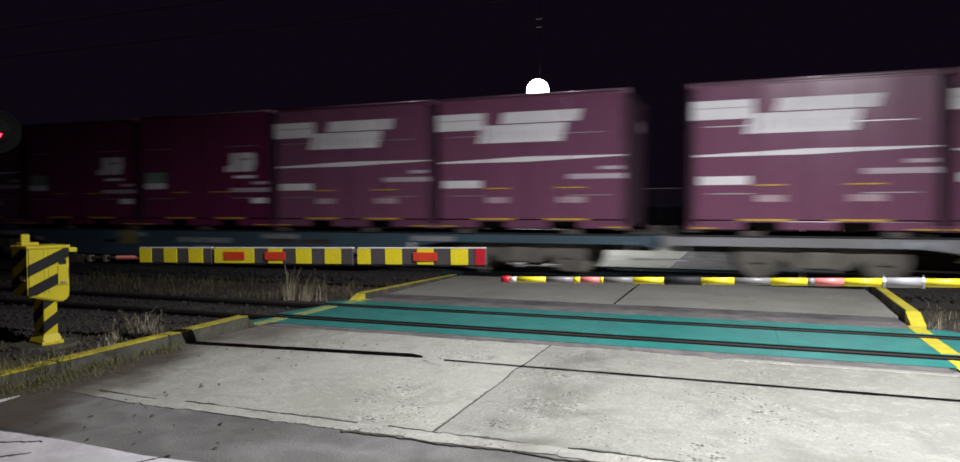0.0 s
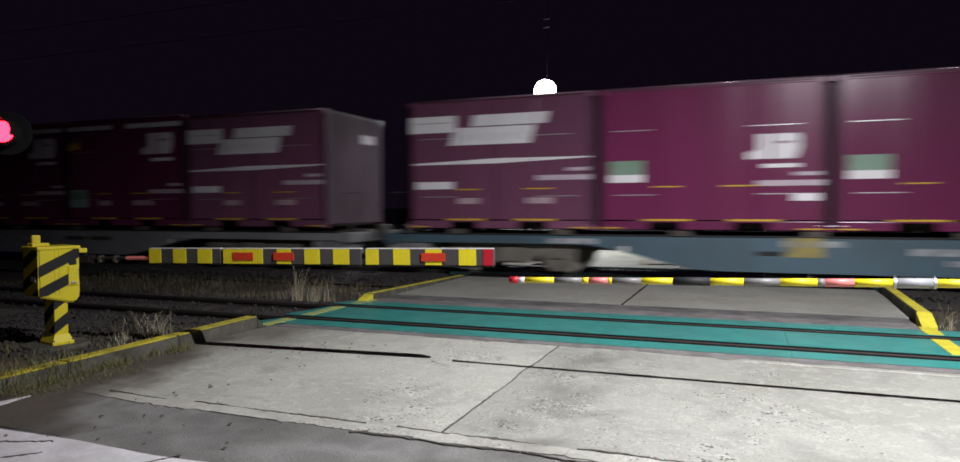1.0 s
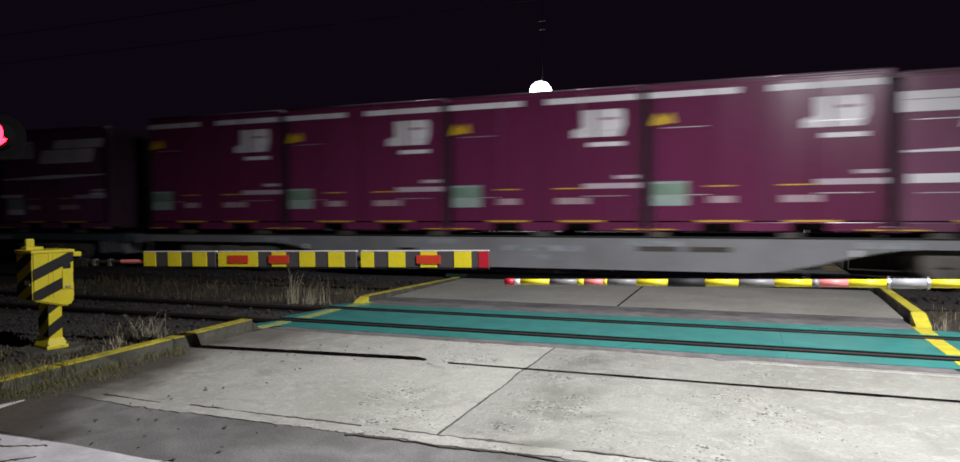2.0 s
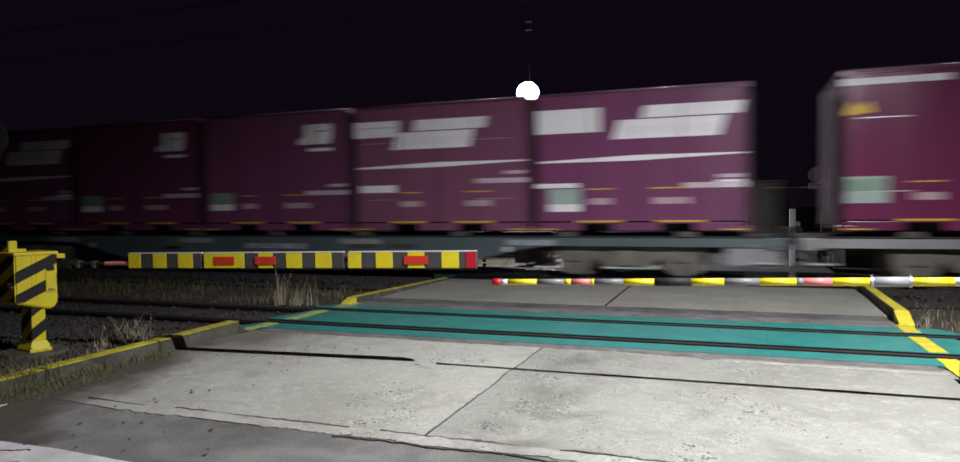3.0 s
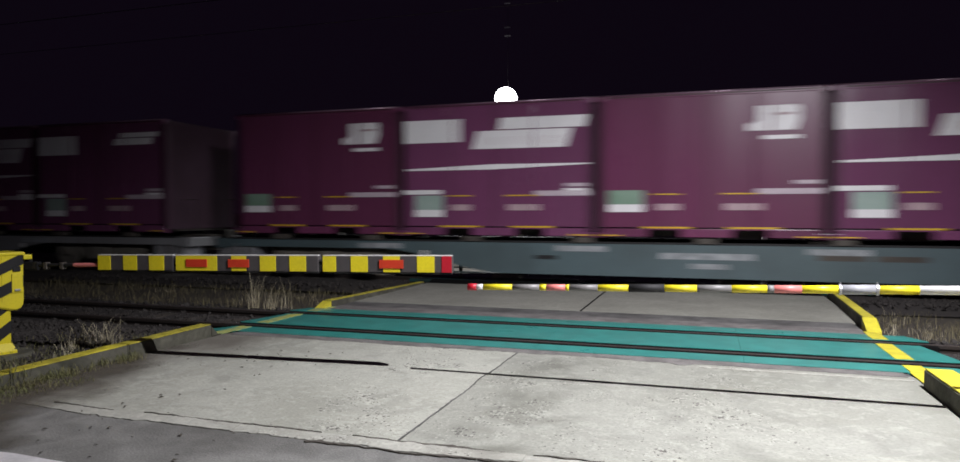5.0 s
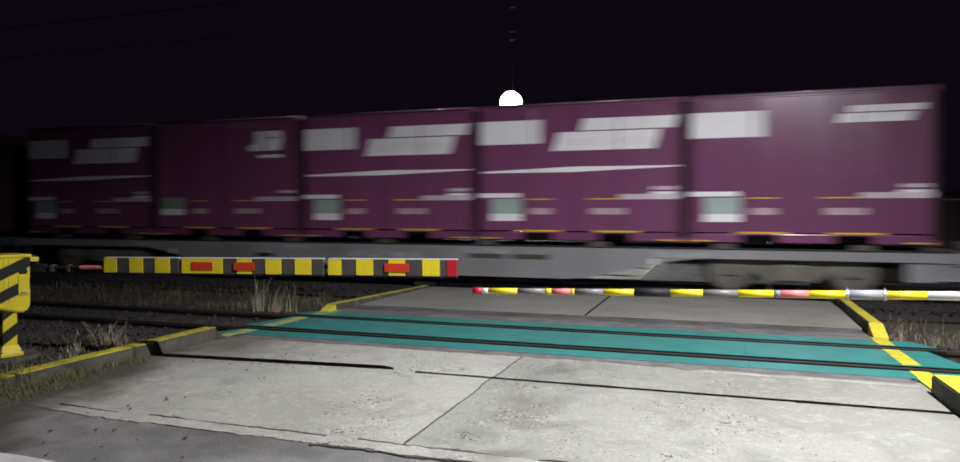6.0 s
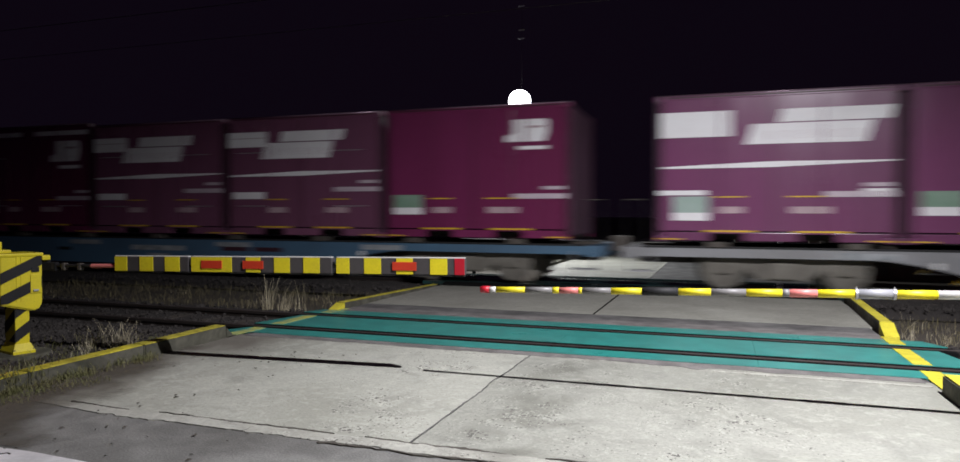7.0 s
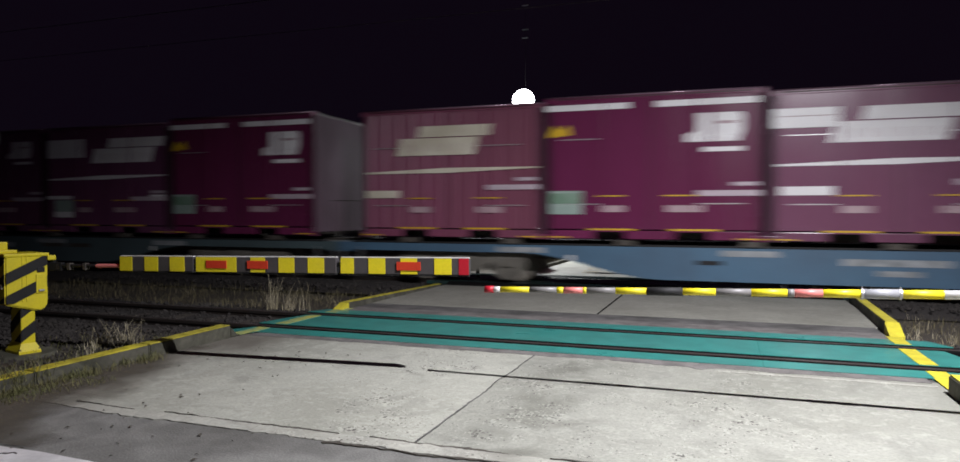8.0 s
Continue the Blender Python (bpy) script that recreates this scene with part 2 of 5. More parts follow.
M_BODY_FADED = material("faded_maroon_paint", (0.190, 0.072, 0.126), 0.27, 0, (0.166, 0.062, 0.112), 0.9, 0.8, 30, 0.05, random_tint=0.14, stretch=(1, 1, 0.25))
M_BODY_PURPLE = material("purple_maroon_paint", (0.184, 0.057, 0.132), 0.26, 0, (0.151, 0.052, 0.110), 0.9, 0.8, 30, 0.05, random_tint=0.12, stretch=(1, 1, 0.25))
M_BODY_RED = material("plum_red_paint", (0.168, 0.027, 0.087), 0.25, 0, (0.137, 0.020, 0.065), 0.9, 0.8, 30, 0.05, random_tint=0.15, stretch=(1, 1, 0.25))
M_BODY_BROWN = material("brown_maroon_paint", (0.241, 0.067, 0.125), 0.40, 0, (0.185, 0.056, 0.090), 0.9, 0.9, 30, 0.08, random_tint=0.1, stretch=(1, 1, 0.25))
# matt body paint darkened, so the dimmer light on the ends is in the colour
M_END = material("dimmed_maroon_end_paint", (0.085, 0.038, 0.068), 0.8, 0, (0.06, 0.026, 0.042), 0.9, 0.8, 30, 0.1, random_tint=0.12)
M_BODY_DARK = material("dark_plum_paint", (0.157, 0.040, 0.096), 0.30, 0, (0.129, 0.034, 0.076), 0.9, 0.8, 30, 0.05, random_tint=0.15, stretch=(1, 1, 0.25))
M_LETTER = material("faint_wagon_lettering", (0.37, 0.39, 0.405), 0.55, 0, (0.13, 0.15, 0.155), 6, 0.9, 30, 0.05)
M_PRINT = material("dull_white_print", (0.56, 0.48, 0.53), 0.5, 0, (0.40, 0.32, 0.37), 8, 0.8, 40, 0.05)
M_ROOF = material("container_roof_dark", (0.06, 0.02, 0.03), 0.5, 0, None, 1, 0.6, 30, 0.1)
# paler and glossier than the body: the roof edge's highlight is partly colour
M_LIP = material("highlight_roof_lip", (0.30, 0.20, 0.26), 0.22, 0.35, (0.18, 0.09, 0.13), 1.5, 0.8, 30, 0.05)
M_MARK = material("white_marking", (0.84, 0.83, 0.84), 0.45, 0, (0.72, 0.70, 0.71), 2, 0.6, 40, 0.05)
M_SHEET = material("pale_green_sheet", (0.36, 0.45, 0.41), 0.5, 0, (0.24, 0.34, 0.29), 3, 0.8, 40, 0.05)
M_MARK_CREAM = material("stained_cream_marking", (0.74, 0.70, 0.58), 0.55, 0, (0.5, 0.44, 0.33), 2, 0.7, 40, 0.05)
M_MARK_PINK = material("pale_plate", (0.46, 0.33, 0.36), 0.5, 0, None, 3, 0.4, 40, 0.05)
M_MARK_YELLOW = material("yellow_marking", (0.72, 0.45, 0.02), 0.5, 0, None, 3, 0.4, 40, 0.05)
M_STICKER = material("green_sticker", (0.16, 0.27, 0.19), 0.5, 0, (0.3, 0.4, 0.33), 3, 0.6, 40, 0.05)
M_LINE = material("bare_metal_edge", (0.75, 0.74, 0.74), 0.35, 0.6, None, 3, 0.4, 40, 0.05)
M_WAGON_TEAL = material("teal_grey_wagon_paint", (0.085, 0.125, 0.135), 0.5, 0, (0.06, 0.085, 0.09), 1.2, 0.8, 30, 0.1)
M_WAGON_SLATE = material("slate_blue_wagon_paint", (0.065, 0.118, 0.150), 0.5, 0, (0.05, 0.08, 0.10), 1.2, 0.8, 30, 0.1)
M_WAGON_GREY = material("grey_wagon_paint", (0.27, 0.275, 0.285), 0.45, 0, (0.18, 0.18, 0.18), 1.2, 0.8, 30, 0.1)
M_WAGON_BLUE = material("blue_wagon_paint", (0.075, 0.15, 0.23), 0.45, 0, (0.06, 0.11, 0.17), 1.2, 0.8, 30, 0.1)
M_BROWN_YELLOW = material("rubbed_yellow_patch", (0.34, 0.27, 0.05), 0.6, 0, (0.12, 0.13, 0.11), 6, 0.9, 40, 0.1)
M_UNDER = material("grimy_underframe", (0.10, 0.088, 0.075), 0.7, 0.2, (0.05, 0.042, 0.035), 3, 0.8, 40, 0.3)
M_BOGIE = material("grey_bogie_casting", (0.17, 0.16, 0.135), 0.75, 0.1, (0.09, 0.082, 0.07), 3, 0.8, 40, 0.3)
M_WHEEL = material("rusty_wheel_steel", (0.30, 0.285, 0.24), 0.75, 0.05, (0.09, 0.06, 0.045), 5, 0.8, 40, 0.2)
M_TANK = material("pale_grey_tank_paint", (0.32, 0.33, 0.35), 0.5, 0, (0.22, 0.22, 0.23), 2, 0.7, 40, 0.1)
M_LAMP = material("lit_lamp_glass", (0.9, 0.9, 0.9), 0.3, 0, None, 3, 0.0, 30, 0, emit=(1.0, 0.98, 1.0), strength=14)
M_RED_GLOW = material("lit_red_signal_glass", (0.6, 0.02, 0.05), 0.3, 0, None, 3, 0.0, 30, 0, emit=(1.0, 0.006, 0.014), strength=30)
M_SIGNAL = material("dark_signal_housing", (0.005, 0.005, 0.006), 0.95, 0, None, 3, 0.4, 40, 0.1)
M_CABINET = material("olive_grey_cabinet", (0.065, 0.063, 0.05), 0.6, 0, None, 2, 0.6, 40, 0.1)
M_BROWN_WALL = material("brown_shed_wall", (0.10, 0.075, 0.055), 0.8, 0, None, 2, 0.7, 40, 0.3)
M_MIRROR = material("convex_disc_back", (0.55, 0.56, 0.58), 0.35, 0.5, None, 4, 0.4, 40, 0.05)


# ---------------------------------------------------------------- mesh helpers
def box(bm, x0, x1, y0, y1, z0, z1, bevel=0.0):
    made = bmesh.ops.create_cube(bm, size=1)["verts"]
    bmesh.ops.transform(bm, matrix=Matrix.LocRotScale(((x0 + x1) / 2, (y0 + y1) / 2, (z0 + z1) / 2), None, (x1 - x0, y1 - y0, z1 - z0)), verts=made)
    if bevel:
        edges = {e for v in made for e in v.link_edges}
        bmesh.ops.bevel(bm, geom=list(edges), offset=bevel, segments=2, affect="EDGES", profile=0.6)
    return bm


def rod(bm, a, b, r, n=12, r2=None):
    a, b = Vector(a), Vector(b)
    turn = (b - a).to_track_quat("Z", "Y").to_matrix().to_4x4()
    bmesh.ops.create_cone(bm, cap_ends=True, segments=n, radius1=r, radius2=r if r2 is None else r2, depth=(b - a).length,
                          matrix=Matrix.Translation((a + b) / 2) @ turn)
    return bm


def prism(bm, outline, y0, y1):
    """A plate: an outline in x and z, between two depths."""
    front = [bm.verts.new((x, y0, z)) for x, z in outline]
    back = [bm.verts.new((x, y1, z)) for x, z in outline]
    bm.faces.new(front)
    bm.faces.new(back[::-1])
    n = len(outline)
    for i in range(n):
        bm.faces.new((front[i], back[i], back[(i + 1) % n], front[(i + 1) % n]))
    bmesh.ops.recalc_face_normals(bm, faces=bm.faces)
    return bm


def slab(bm, outline, z0, z1):
    """A flat piece: an outline in x and y, between two heights."""
    low = [bm.verts.new((x, y, z0)) for x, y in outline]
    top = [bm.verts.new((x, y, z1)) for x, y in outline]
    bm.faces.new(low[::-1])
    bm.faces.new(top)
    n = len(outline)
    for i in range(n):
        bm.faces.new((low[i], low[(i + 1) % n], top[(i + 1) % n], top[i]))
    bmesh.ops.recalc_face_normals(bm, faces=bm.faces)
    return bm


def B():
    return bmesh.new()


def mesh_of(name, bm, mat, smooth=False):
    me = bpy.data.meshes.new(name)
    bm.to_mesh(me)
    bm.free()
    me.materials.append(mat)
    if smooth:
        for p in me.polygons:
            p.use_smooth = True
    return me


def part(name, bm, mat, parent, label="", smooth=False):
    ob = new(name, mesh_of(name, bm, mat, smooth))
    ob.parent = parent
    if label:
        ob["label"] = label
    return ob


def share(name, me, parent, m=None):
    ob = new(name, me)
    ob.parent = parent
    if m is not None:
        ob.matrix_basis = m
    return ob


def thing(name, label, category, group="", m=None):
    ob = tagged(new(name), label, category, group)
    if m is not None:
        ob.matrix_basis = m
    return ob


def setting(name, bm, mat, label, category="", smooth=False):
    return tagged(new(name, mesh_of(name, bm, mat, smooth)), label, category or name.split("_")[0], "", "structure")


# ---------------------------------------------------------------- ground and crossing
XL, XR, XJ = -5.05, 1.68, -1.68      # kerb faces and the long joint of the road
GAUGE = 1.067
Y_FAR = 6.54                         # centre of the far track
Z_FAR = 0.054

bm = B()
bmesh.ops.create_grid(bm, x_segments=60, y_segments=60, size=1)
for v in bm.verts:
    s = math.copysign(abs(v.co.x) ** 2.6, v.co.x), math.copysign(abs(v.co.y) ** 2.6, v.co.y)
    v.co = Vector((s[0] * 1500 - 2, s[1] * 1500 + 1, -0.20 + 0.05 * noise.noise((s[0] * 900, s[1] * 900, 0))))
setting("ground", bm, M_EARTH, "dark bare earth round the railway crossing", "ground")


def road_piece(name, x0, x1, y0, y1, mat, label, z=0.0, rough_edge=0.0, depth=0.14):
    bm = B()
    def edge(x0, y0, x1, y1):
        n = max(2, int(math.hypot(x1 - x0, y1 - y0) / 0.12))
        pts = []
        for i in range(n):
            u = i / n
            w = rough_edge * noise.noise((x0 * 3 + u * (x1 - x0) * 6, y0 * 3 + u * (y1 - y0) * 6, 3))
            dx, dy = (0, w) if abs(x1 - x0) > abs(y1 - y0) else (w, 0)
            pts.append((x0 + (x1 - x0) * u + dx, y0 + (y1 - y0) * u + dy))
        return pts
    pts = edge(x0, y0, x1, y0) + edge(x1, y0, x1, y1) + edge(x1, y1, x0, y1) + edge(x0, y1, x0, y0)
    slab(bm, pts, z - depth, z)
    return setting(name, bm, mat, label, "road")


road_piece("road_near", -14, 9, -40, -3.42, M_ASPHALT, "grey worn asphalt road before the crossing", 0.0, 0.03)
road_piece("pavement_1", XL, XJ - 0.006, -3.44, -0.62, M_CONCRETE, "pitted light concrete slab before the near track", 0.004, 0.012)
road_piece("pavement_2", XJ + 0.006, XR, -3.44, -0.62, M_CONCRETE_DIMMED, "pitted light concrete slab before the near track", 0.003, 0.012)
XM = -1.58     # joint of the slabs between the tracks
road_piece("pavement_3", XL, XM - 0.015, 2.38, 5.33, M_CONCRETE_DARK, "grey concrete slab between the tracks", 0.004, 0.012)
road_piece("pavement_4", XM + 0.015, XR + 0.22, 2.38, 5.33, M_CONCRETE_DARK, "grey concrete slab between the tracks", 0.003, 0.012)
road_piece("pavement_5", XL, XR + 0.1, 1.93, 2.375, M_ASPHALT_OLD, "dark worn asphalt strip beside the near track", 0.0, 0.0)
road_piece("pavement_12", XL, XR + 0.1, 1.535, 1.925, M_STRIP, "paler worn strip behind the crossing panels", 0.001, 0.0)
road_piece("pavement_6", XL, XR, -0.66, -0.476, M_ASPHALT_OLD, "dark worn asphalt strip beside the near track", -0.004, 0.0)
# asphalt smeared over the slab's edge in a ragged strip
bm = B()
near_, far_ = [], []
for i in range(110):
    x = XL + 0.1 + i * (XR - XL - 0.15) / 109
    near_.append((x, -0.66 - 0.05 * noise.noise((x * 1.3, 4, 2)) - 0.05 * max(0, noise.noise((x * 3.1, 8, 2))) - 0.02 * noise.noise((x * 17, 6, 2)) - 0.1 * math.exp(-((x + 0.15) / 0.09) ** 2)))
    far_.append((x, -0.50))
slab(bm, near_ + far_[::-1], -0.004, 0.0085)
setting("pavement_10", bm, M_STRIP, "ragged grey asphalt smeared along the slab's edge", "road")
# pale chipped ridge of the slab beside it
bm = B()
near_, far_ = [], []
for i in range(60):
    x = 0.0 + i * 1.64 / 59
    y = -0.78 + 0.02 * noise.noise((x * 2.1, 2, 9))
    w = 0.034 + 0.03 * noise.noise((x * 3.7, 5, 9)) + 0.015 * noise.noise((x * 19, 1, 9))
    near_.append((x, y - max(0.004, w)))
    far_.append((x, y + max(0.004, w * 0.7)))
slab(bm, near_ + far_[::-1], -0.01, 0.0095)
setting("pavement_13", bm, M_LIP_STONE, "pale chipped ridge along the slab's far edge", "road")
# dark filler up to the panels of the far track
bm = B()
vs = [bm.verts.new(p) for p in ((XL, 5.325, 0.006), (XR + 0.2, 5.325, 0.006), (XR + 0.2, 5.565, Z_FAR + 0.006), (XL, 5.565, Z_FAR + 0.006), (XL, 5.325, -0.1), (XR + 0.2, 5.325, -0.1), (XR + 0.2, 5.565, -0.1), (XL, 5.565, -0.1))]
for f_ in ((0, 1, 2, 3), (7, 6, 5, 4), (0, 4, 5, 1), (1, 5, 6, 2), (2, 6, 7, 3), (3, 7, 4, 0)):
    bm.faces.new([vs[i] for i in f_])
bmesh.ops.recalc_face_normals(bm, faces=bm.faces)
setting("pavement_11", bm, M_RUBBER, "black filler ramp up to the far track", "road")
# joint of the slabs between the tracks
bm = B()
up, dn = [], []
for i in range(40):
    y = 2.4 + i * (2.9 / 39)
    x = XM + 0.012 * noise.noise((y * 3, 5, 6))
    w = 0.008 + 0.010 * abs(noise.noise((y * 5, 9, 4)))
    up.append((x + w, y)); dn.append((x - w, y))
slab(bm, dn + up[::-1], 0.0, 0.0075)
setting("trim_joint", bm, M_RUBBER, "dark open joint between the slabs", "crack")
road_piece("pavement_7", XL, XR + 0.1, -0.45, 1.53, M_RUBBER, "dark bed under the crossing panels", -0.07, 0.0)
road_piece("pavement_8", XL, XR + 0.1, 5.335, 7.95, M_RUBBER, "dark bed under the far crossing panels", Z_FAR - 0.07, 0.0)
road_piece("road_far", -4.17, -1.42, 7.96, 60, M_CONCRETE_DARK, "grey concrete road beyond the tracks", 0.03, 0.02)
road_piece("road_far_side", -1.415, XR + 0.3, 7.96, 60, M_ASPHALT_OLD, "dark asphalt beside the concrete road beyond the tracks", 0.028, 0.0)
setting("trim_line_far", box(B(), -1.42, -1.35, 8.0, 40, 0.0, 0.034), M_LIP_STONE, "worn pale edge line on the road beyond the tracks", "line")

# cracked light lip along the concrete's near edge, in broken lengths
LIP = [-4.75, -4.1, -3.3, -2.75, -1.95, -1.62, -0.9, 0.1, 0.85, 1.62]
root = tagged(new("pavement_9"), "crumbled concrete lip against the asphalt", "road", "", "structure")
for k_, (xa, xb) in enumerate(zip(LIP, LIP[1:])):
    near_, far_ = [], []
    n = int((xb - xa) / 0.03)
    for i in range(n + 1):
        x = xa + (xb - xa) * i / n
        fade = min(1, (x + 4.75) / 0.9)
        near_.append((x, -3.455 - fade * (0.085 + 0.05 * noise.noise((x * 1.7, 1, 0)) + 0.03 * noise.noise((x * 9, 2, 0)) + 0.015 * noise.noise((x * 26, 3, 0)))))
        far_.append((x, -3.40 + 0.02 * noise.noise((x * 3, 5, 0)) + 0.008 * noise.noise((x * 15, 5, 0))))
    part("broken_edge", slab(B(), [(x + 0.004 * (i == 0), y) for i, (x, y) in enumerate(near_)] + far_[::-1], -0.05, 0.006 + 0.0015 * (k_ % 3)), M_LIP_STONE, root)


def crack(name, points, width, mat, label, z=0.0095):
    """A dark crack along a line: its width swells, thins out and breaks off."""
    bm = B()
    run = []
    for k_, (x, y, along) in enumerate(points):
        w = width * (0.45 + 1.5 * noise.noise((along * 2.6, 9, len(points))) + 0.9 * abs(noise.noise((along * 13, 4, 1))))
        if w > 0.0015 and k_ < len(points) - 1:
            run.append((x, y, w))
        else:
            if len(run) > 2:
                lower = [(x_, y_ - w_ * (0.7 + 0.6 * noise.noise((x_ * 30, y_ * 30, 0)))) for x_, y_, w_ in run]
                upper = [(x_, y_ + w_ * (0.7 + 0.6 * noise.noise((x_ * 30, y_ * 30, 5)))) for x_, y_, w_ in run]
                slab(bm, lower + upper[::-1], z - 0.008, z)
            run = []
    return setting(name, bm, mat, label, "crack")


crack("trim_1", [(x, -3.395 + 0.03 * noise.noise((x * 2.2, 5, 0)) + 0.014 * noise.noise((x * 11, 7, 0)), x) for x in [-4.35 + i * 0.016 for i in range(368)]],
      0.016, M_CRACK, "dark broken crack along the edge of the concrete")
crack("trim_3", [(x, -3.56 + 0.03 * noise.noise((x * 2.9, 6, 0)) + 0.02 * noise.noise((x * 13, 3, 0)), x + 40) for x in [-2.2 + i * 0.016 for i in range(130)]],
      0.016, M_CRACK, "dark crumbs along the broken lip")
bm = B()
up, dn = [], []
for i in range(90):
    y = -3.4 + i * (2.74 / 89)
    x = XJ + 0.022 * noise.noise((y * 2, 5, 3)) + 0.010 * noise.noise((y * 14, 7, 2))
    w = 0.004 + 0.009 * abs(noise.noise((y * 8, 9, 1)))
    up.append((x + w, y)); dn.append((x - w, y))
slab(bm, dn + up[::-1], 0.002, 0.0075)
setting("trim_2", bm, M_ASPHALT_OLD, "dark filled joint between the concrete slabs", "crack")


def dirt_patch(name, cx, cy, rx, ry, z, label):
    bm = B()
    n = 40
    pts = []
    for i in range(n):
        a = 6.2832 * i / n
        r = 1 + 0.35 * noise.noise((math.cos(a) * 2, math.sin(a) * 2, cx))
        pts.append((cx + rx * r * math.cos(a), cy + ry * r * math.sin(a)))
    slab(bm, pts, z - 0.01, z)
    setting(name, bm, M_EARTH, label, "dirt")


def soil_film():
    """Thin soil washed from the verge over slab and asphalt, thinning out unevenly."""
    m = bpy.data.materials.new("washed_soil")
    m.use_nodes = True
    t = m.node_tree
    link, b = t.links.new, t.nodes["Principled BSDF"]
    place = t.nodes.new("ShaderNodeTexCoord").outputs["Object"]
    axes = t.nodes.new("ShaderNodeSeparateXYZ")
    link(place, axes.inputs["Vector"])
    fac = []
    for scale, detail in ((1.6, 8), (30.0, 4)):
        n = t.nodes.new("ShaderNodeTexNoise")
        n.inputs["Scale"].default_value, n.inputs["Detail"].default_value = scale, detail
        link(place, n.inputs["Vector"])
        fac.append(n.outputs["Fac"])
    tone = t.nodes.new("ShaderNodeMix")
    tone.data_type = "RGBA"
    link(fac[1], tone.inputs["Factor"])
    tone.inputs["A"].default_value, tone.inputs["B"].default_value = (0.075, 0.064, 0.048, 1), (0.17, 0.15, 0.115, 1)
    link(tone.outputs["Result"], b.inputs["Base Color"])
    b.inputs["Roughness"].default_value = 0.95
    # distance from the verge line plus noise
    slope = t.nodes.new("ShaderNodeMath")
    slope.operation = "MULTIPLY_ADD"
    link(axes.outputs["Y"], slope.inputs[0])
    slope.inputs[1].default_value = 0.42
    link(axes.outputs["X"], slope.inputs[2])
    rough = t.nodes.new("ShaderNodeMath")
    rough.operation = "MULTIPLY_ADD"
    link(fac[0], rough.inputs[0])
    rough.inputs[1].default_value = -1.5
    link(slope.outputs["Value"], rough.inputs[2])
    thin = t.nodes.new("ShaderNodeMapRange")
    thin.interpolation_type = "SMOOTHSTEP"
    thin.inputs["From Min"].default_value, thin.inputs["From Max"].default_value = -7.05, -6.2
    thin.inputs["To Min"].default_value, thin.inputs["To Max"].default_value = 0.75, 0.0
    link(rough.outputs["Value"], thin.inputs["Value"])
    link(thin.outputs["Result"], b.inputs["Alpha"])
    bm = slab(B(), [(-4.72, -4.25), (-3.2, -4.22), (-3.2, -2.6), (-4.2, -1.2), (-5.03, -1.0), (-5.03, -2.9)], 0.0108, 0.0118)
    setting("ground_soil", bm, m, "thin brown soil washed over the road's edge", "dirt")


soil_film()
dirt_patch("ground_dirt_1", -5.0, -3.1, 0.16, 0.5, 0.0075, "dark soil washed over the corner of the slab")


def green_panels(y0, z, x0, x1, suffix, mat=M_GREEN, words="glossy green"):
    """Three rows of rubber panels round a pair of rails whose near head lies at y0."""
    rows_ = ((y0 - 0.45, y0 - 0.15, 0.02), (y0 + 0.135, y0 + GAUGE - 0.135, 0.0), (y0 + GAUGE + 0.15, y0 + GAUGE + 0.45, 0.06))
    for k_, (a, b, d) in enumerate(rows_):
        root = tagged(new("pavement_panels_%s%d" % (suffix, k_ + 1)), "row of %s rubber crossing panels beside the rail" % words, "panel", "", "structure")
        n = 4
        for i in range(n):
            u0, u1 = x0 + (x1 - x0) * i / n, x0 + (x1 - x0) * (i + 1) / n
            cut0 = 0.22 if i == 0 else 0.0
            cut1 = 0.22 if i == n - 1 else 0.0
            bm = B()
            slab(bm, [(u0 + cut0 * 0.3 + 0.0015, a), (u1 - 0.0015 - cut1 * 0.3, a), (u1 - 0.0015 - cut1, b), (u0 + 0.0015 + cut0, b)], z - 0.06, z + 0.004)
            part("panel", bm, mat, root)


def flange_rubber(name, y, z, x0, x1):
    root = tagged(new(name), "black rubber flangeway strips beside the rail", "rubber strip", "", "structure")
    for a, b in ((y - 0.148, y - 0.036), (y + 0.036, y + 0.133)):
        inner = (a + b) / 2
        part("strip", box(B(), x0, x1, a, b, z - 0.06, z - 0.002, 0.003), M_RUBBER, root)
        part("ridge", box(B(), x0, x1, inner - 0.012, inner + 0.012, z - 0.003, z + 0.003, 0.002), M_RUBBER, root)


for i_, (y_, z_) in enumerate(((0.0, 0.0), (GAUGE, 0.0), (Y_FAR - GAUGE / 2, Z_FAR), (Y_FAR + GAUGE / 2, Z_FAR))):
    flange_rubber("trim_rubber_%d" % (i_ + 1), y_, z_, -5.4, 2.3)
green_panels(0.0, 0.0, -5.5, 2.35, "")
# black strips draw the shadow line of the seams at the panels' edges
for i_, (a_, b_) in enumerate(((-0.475, -0.451), (1.5175, 1.5345))):
    setting("trim_seam_%d" % (i_ + 1), box(B(), XL, XR, a_, b_, -0.06, 0.001, 0.002), M_RUBBER, "black strip for the seam's shadow line along the green panels", "rubber strip")
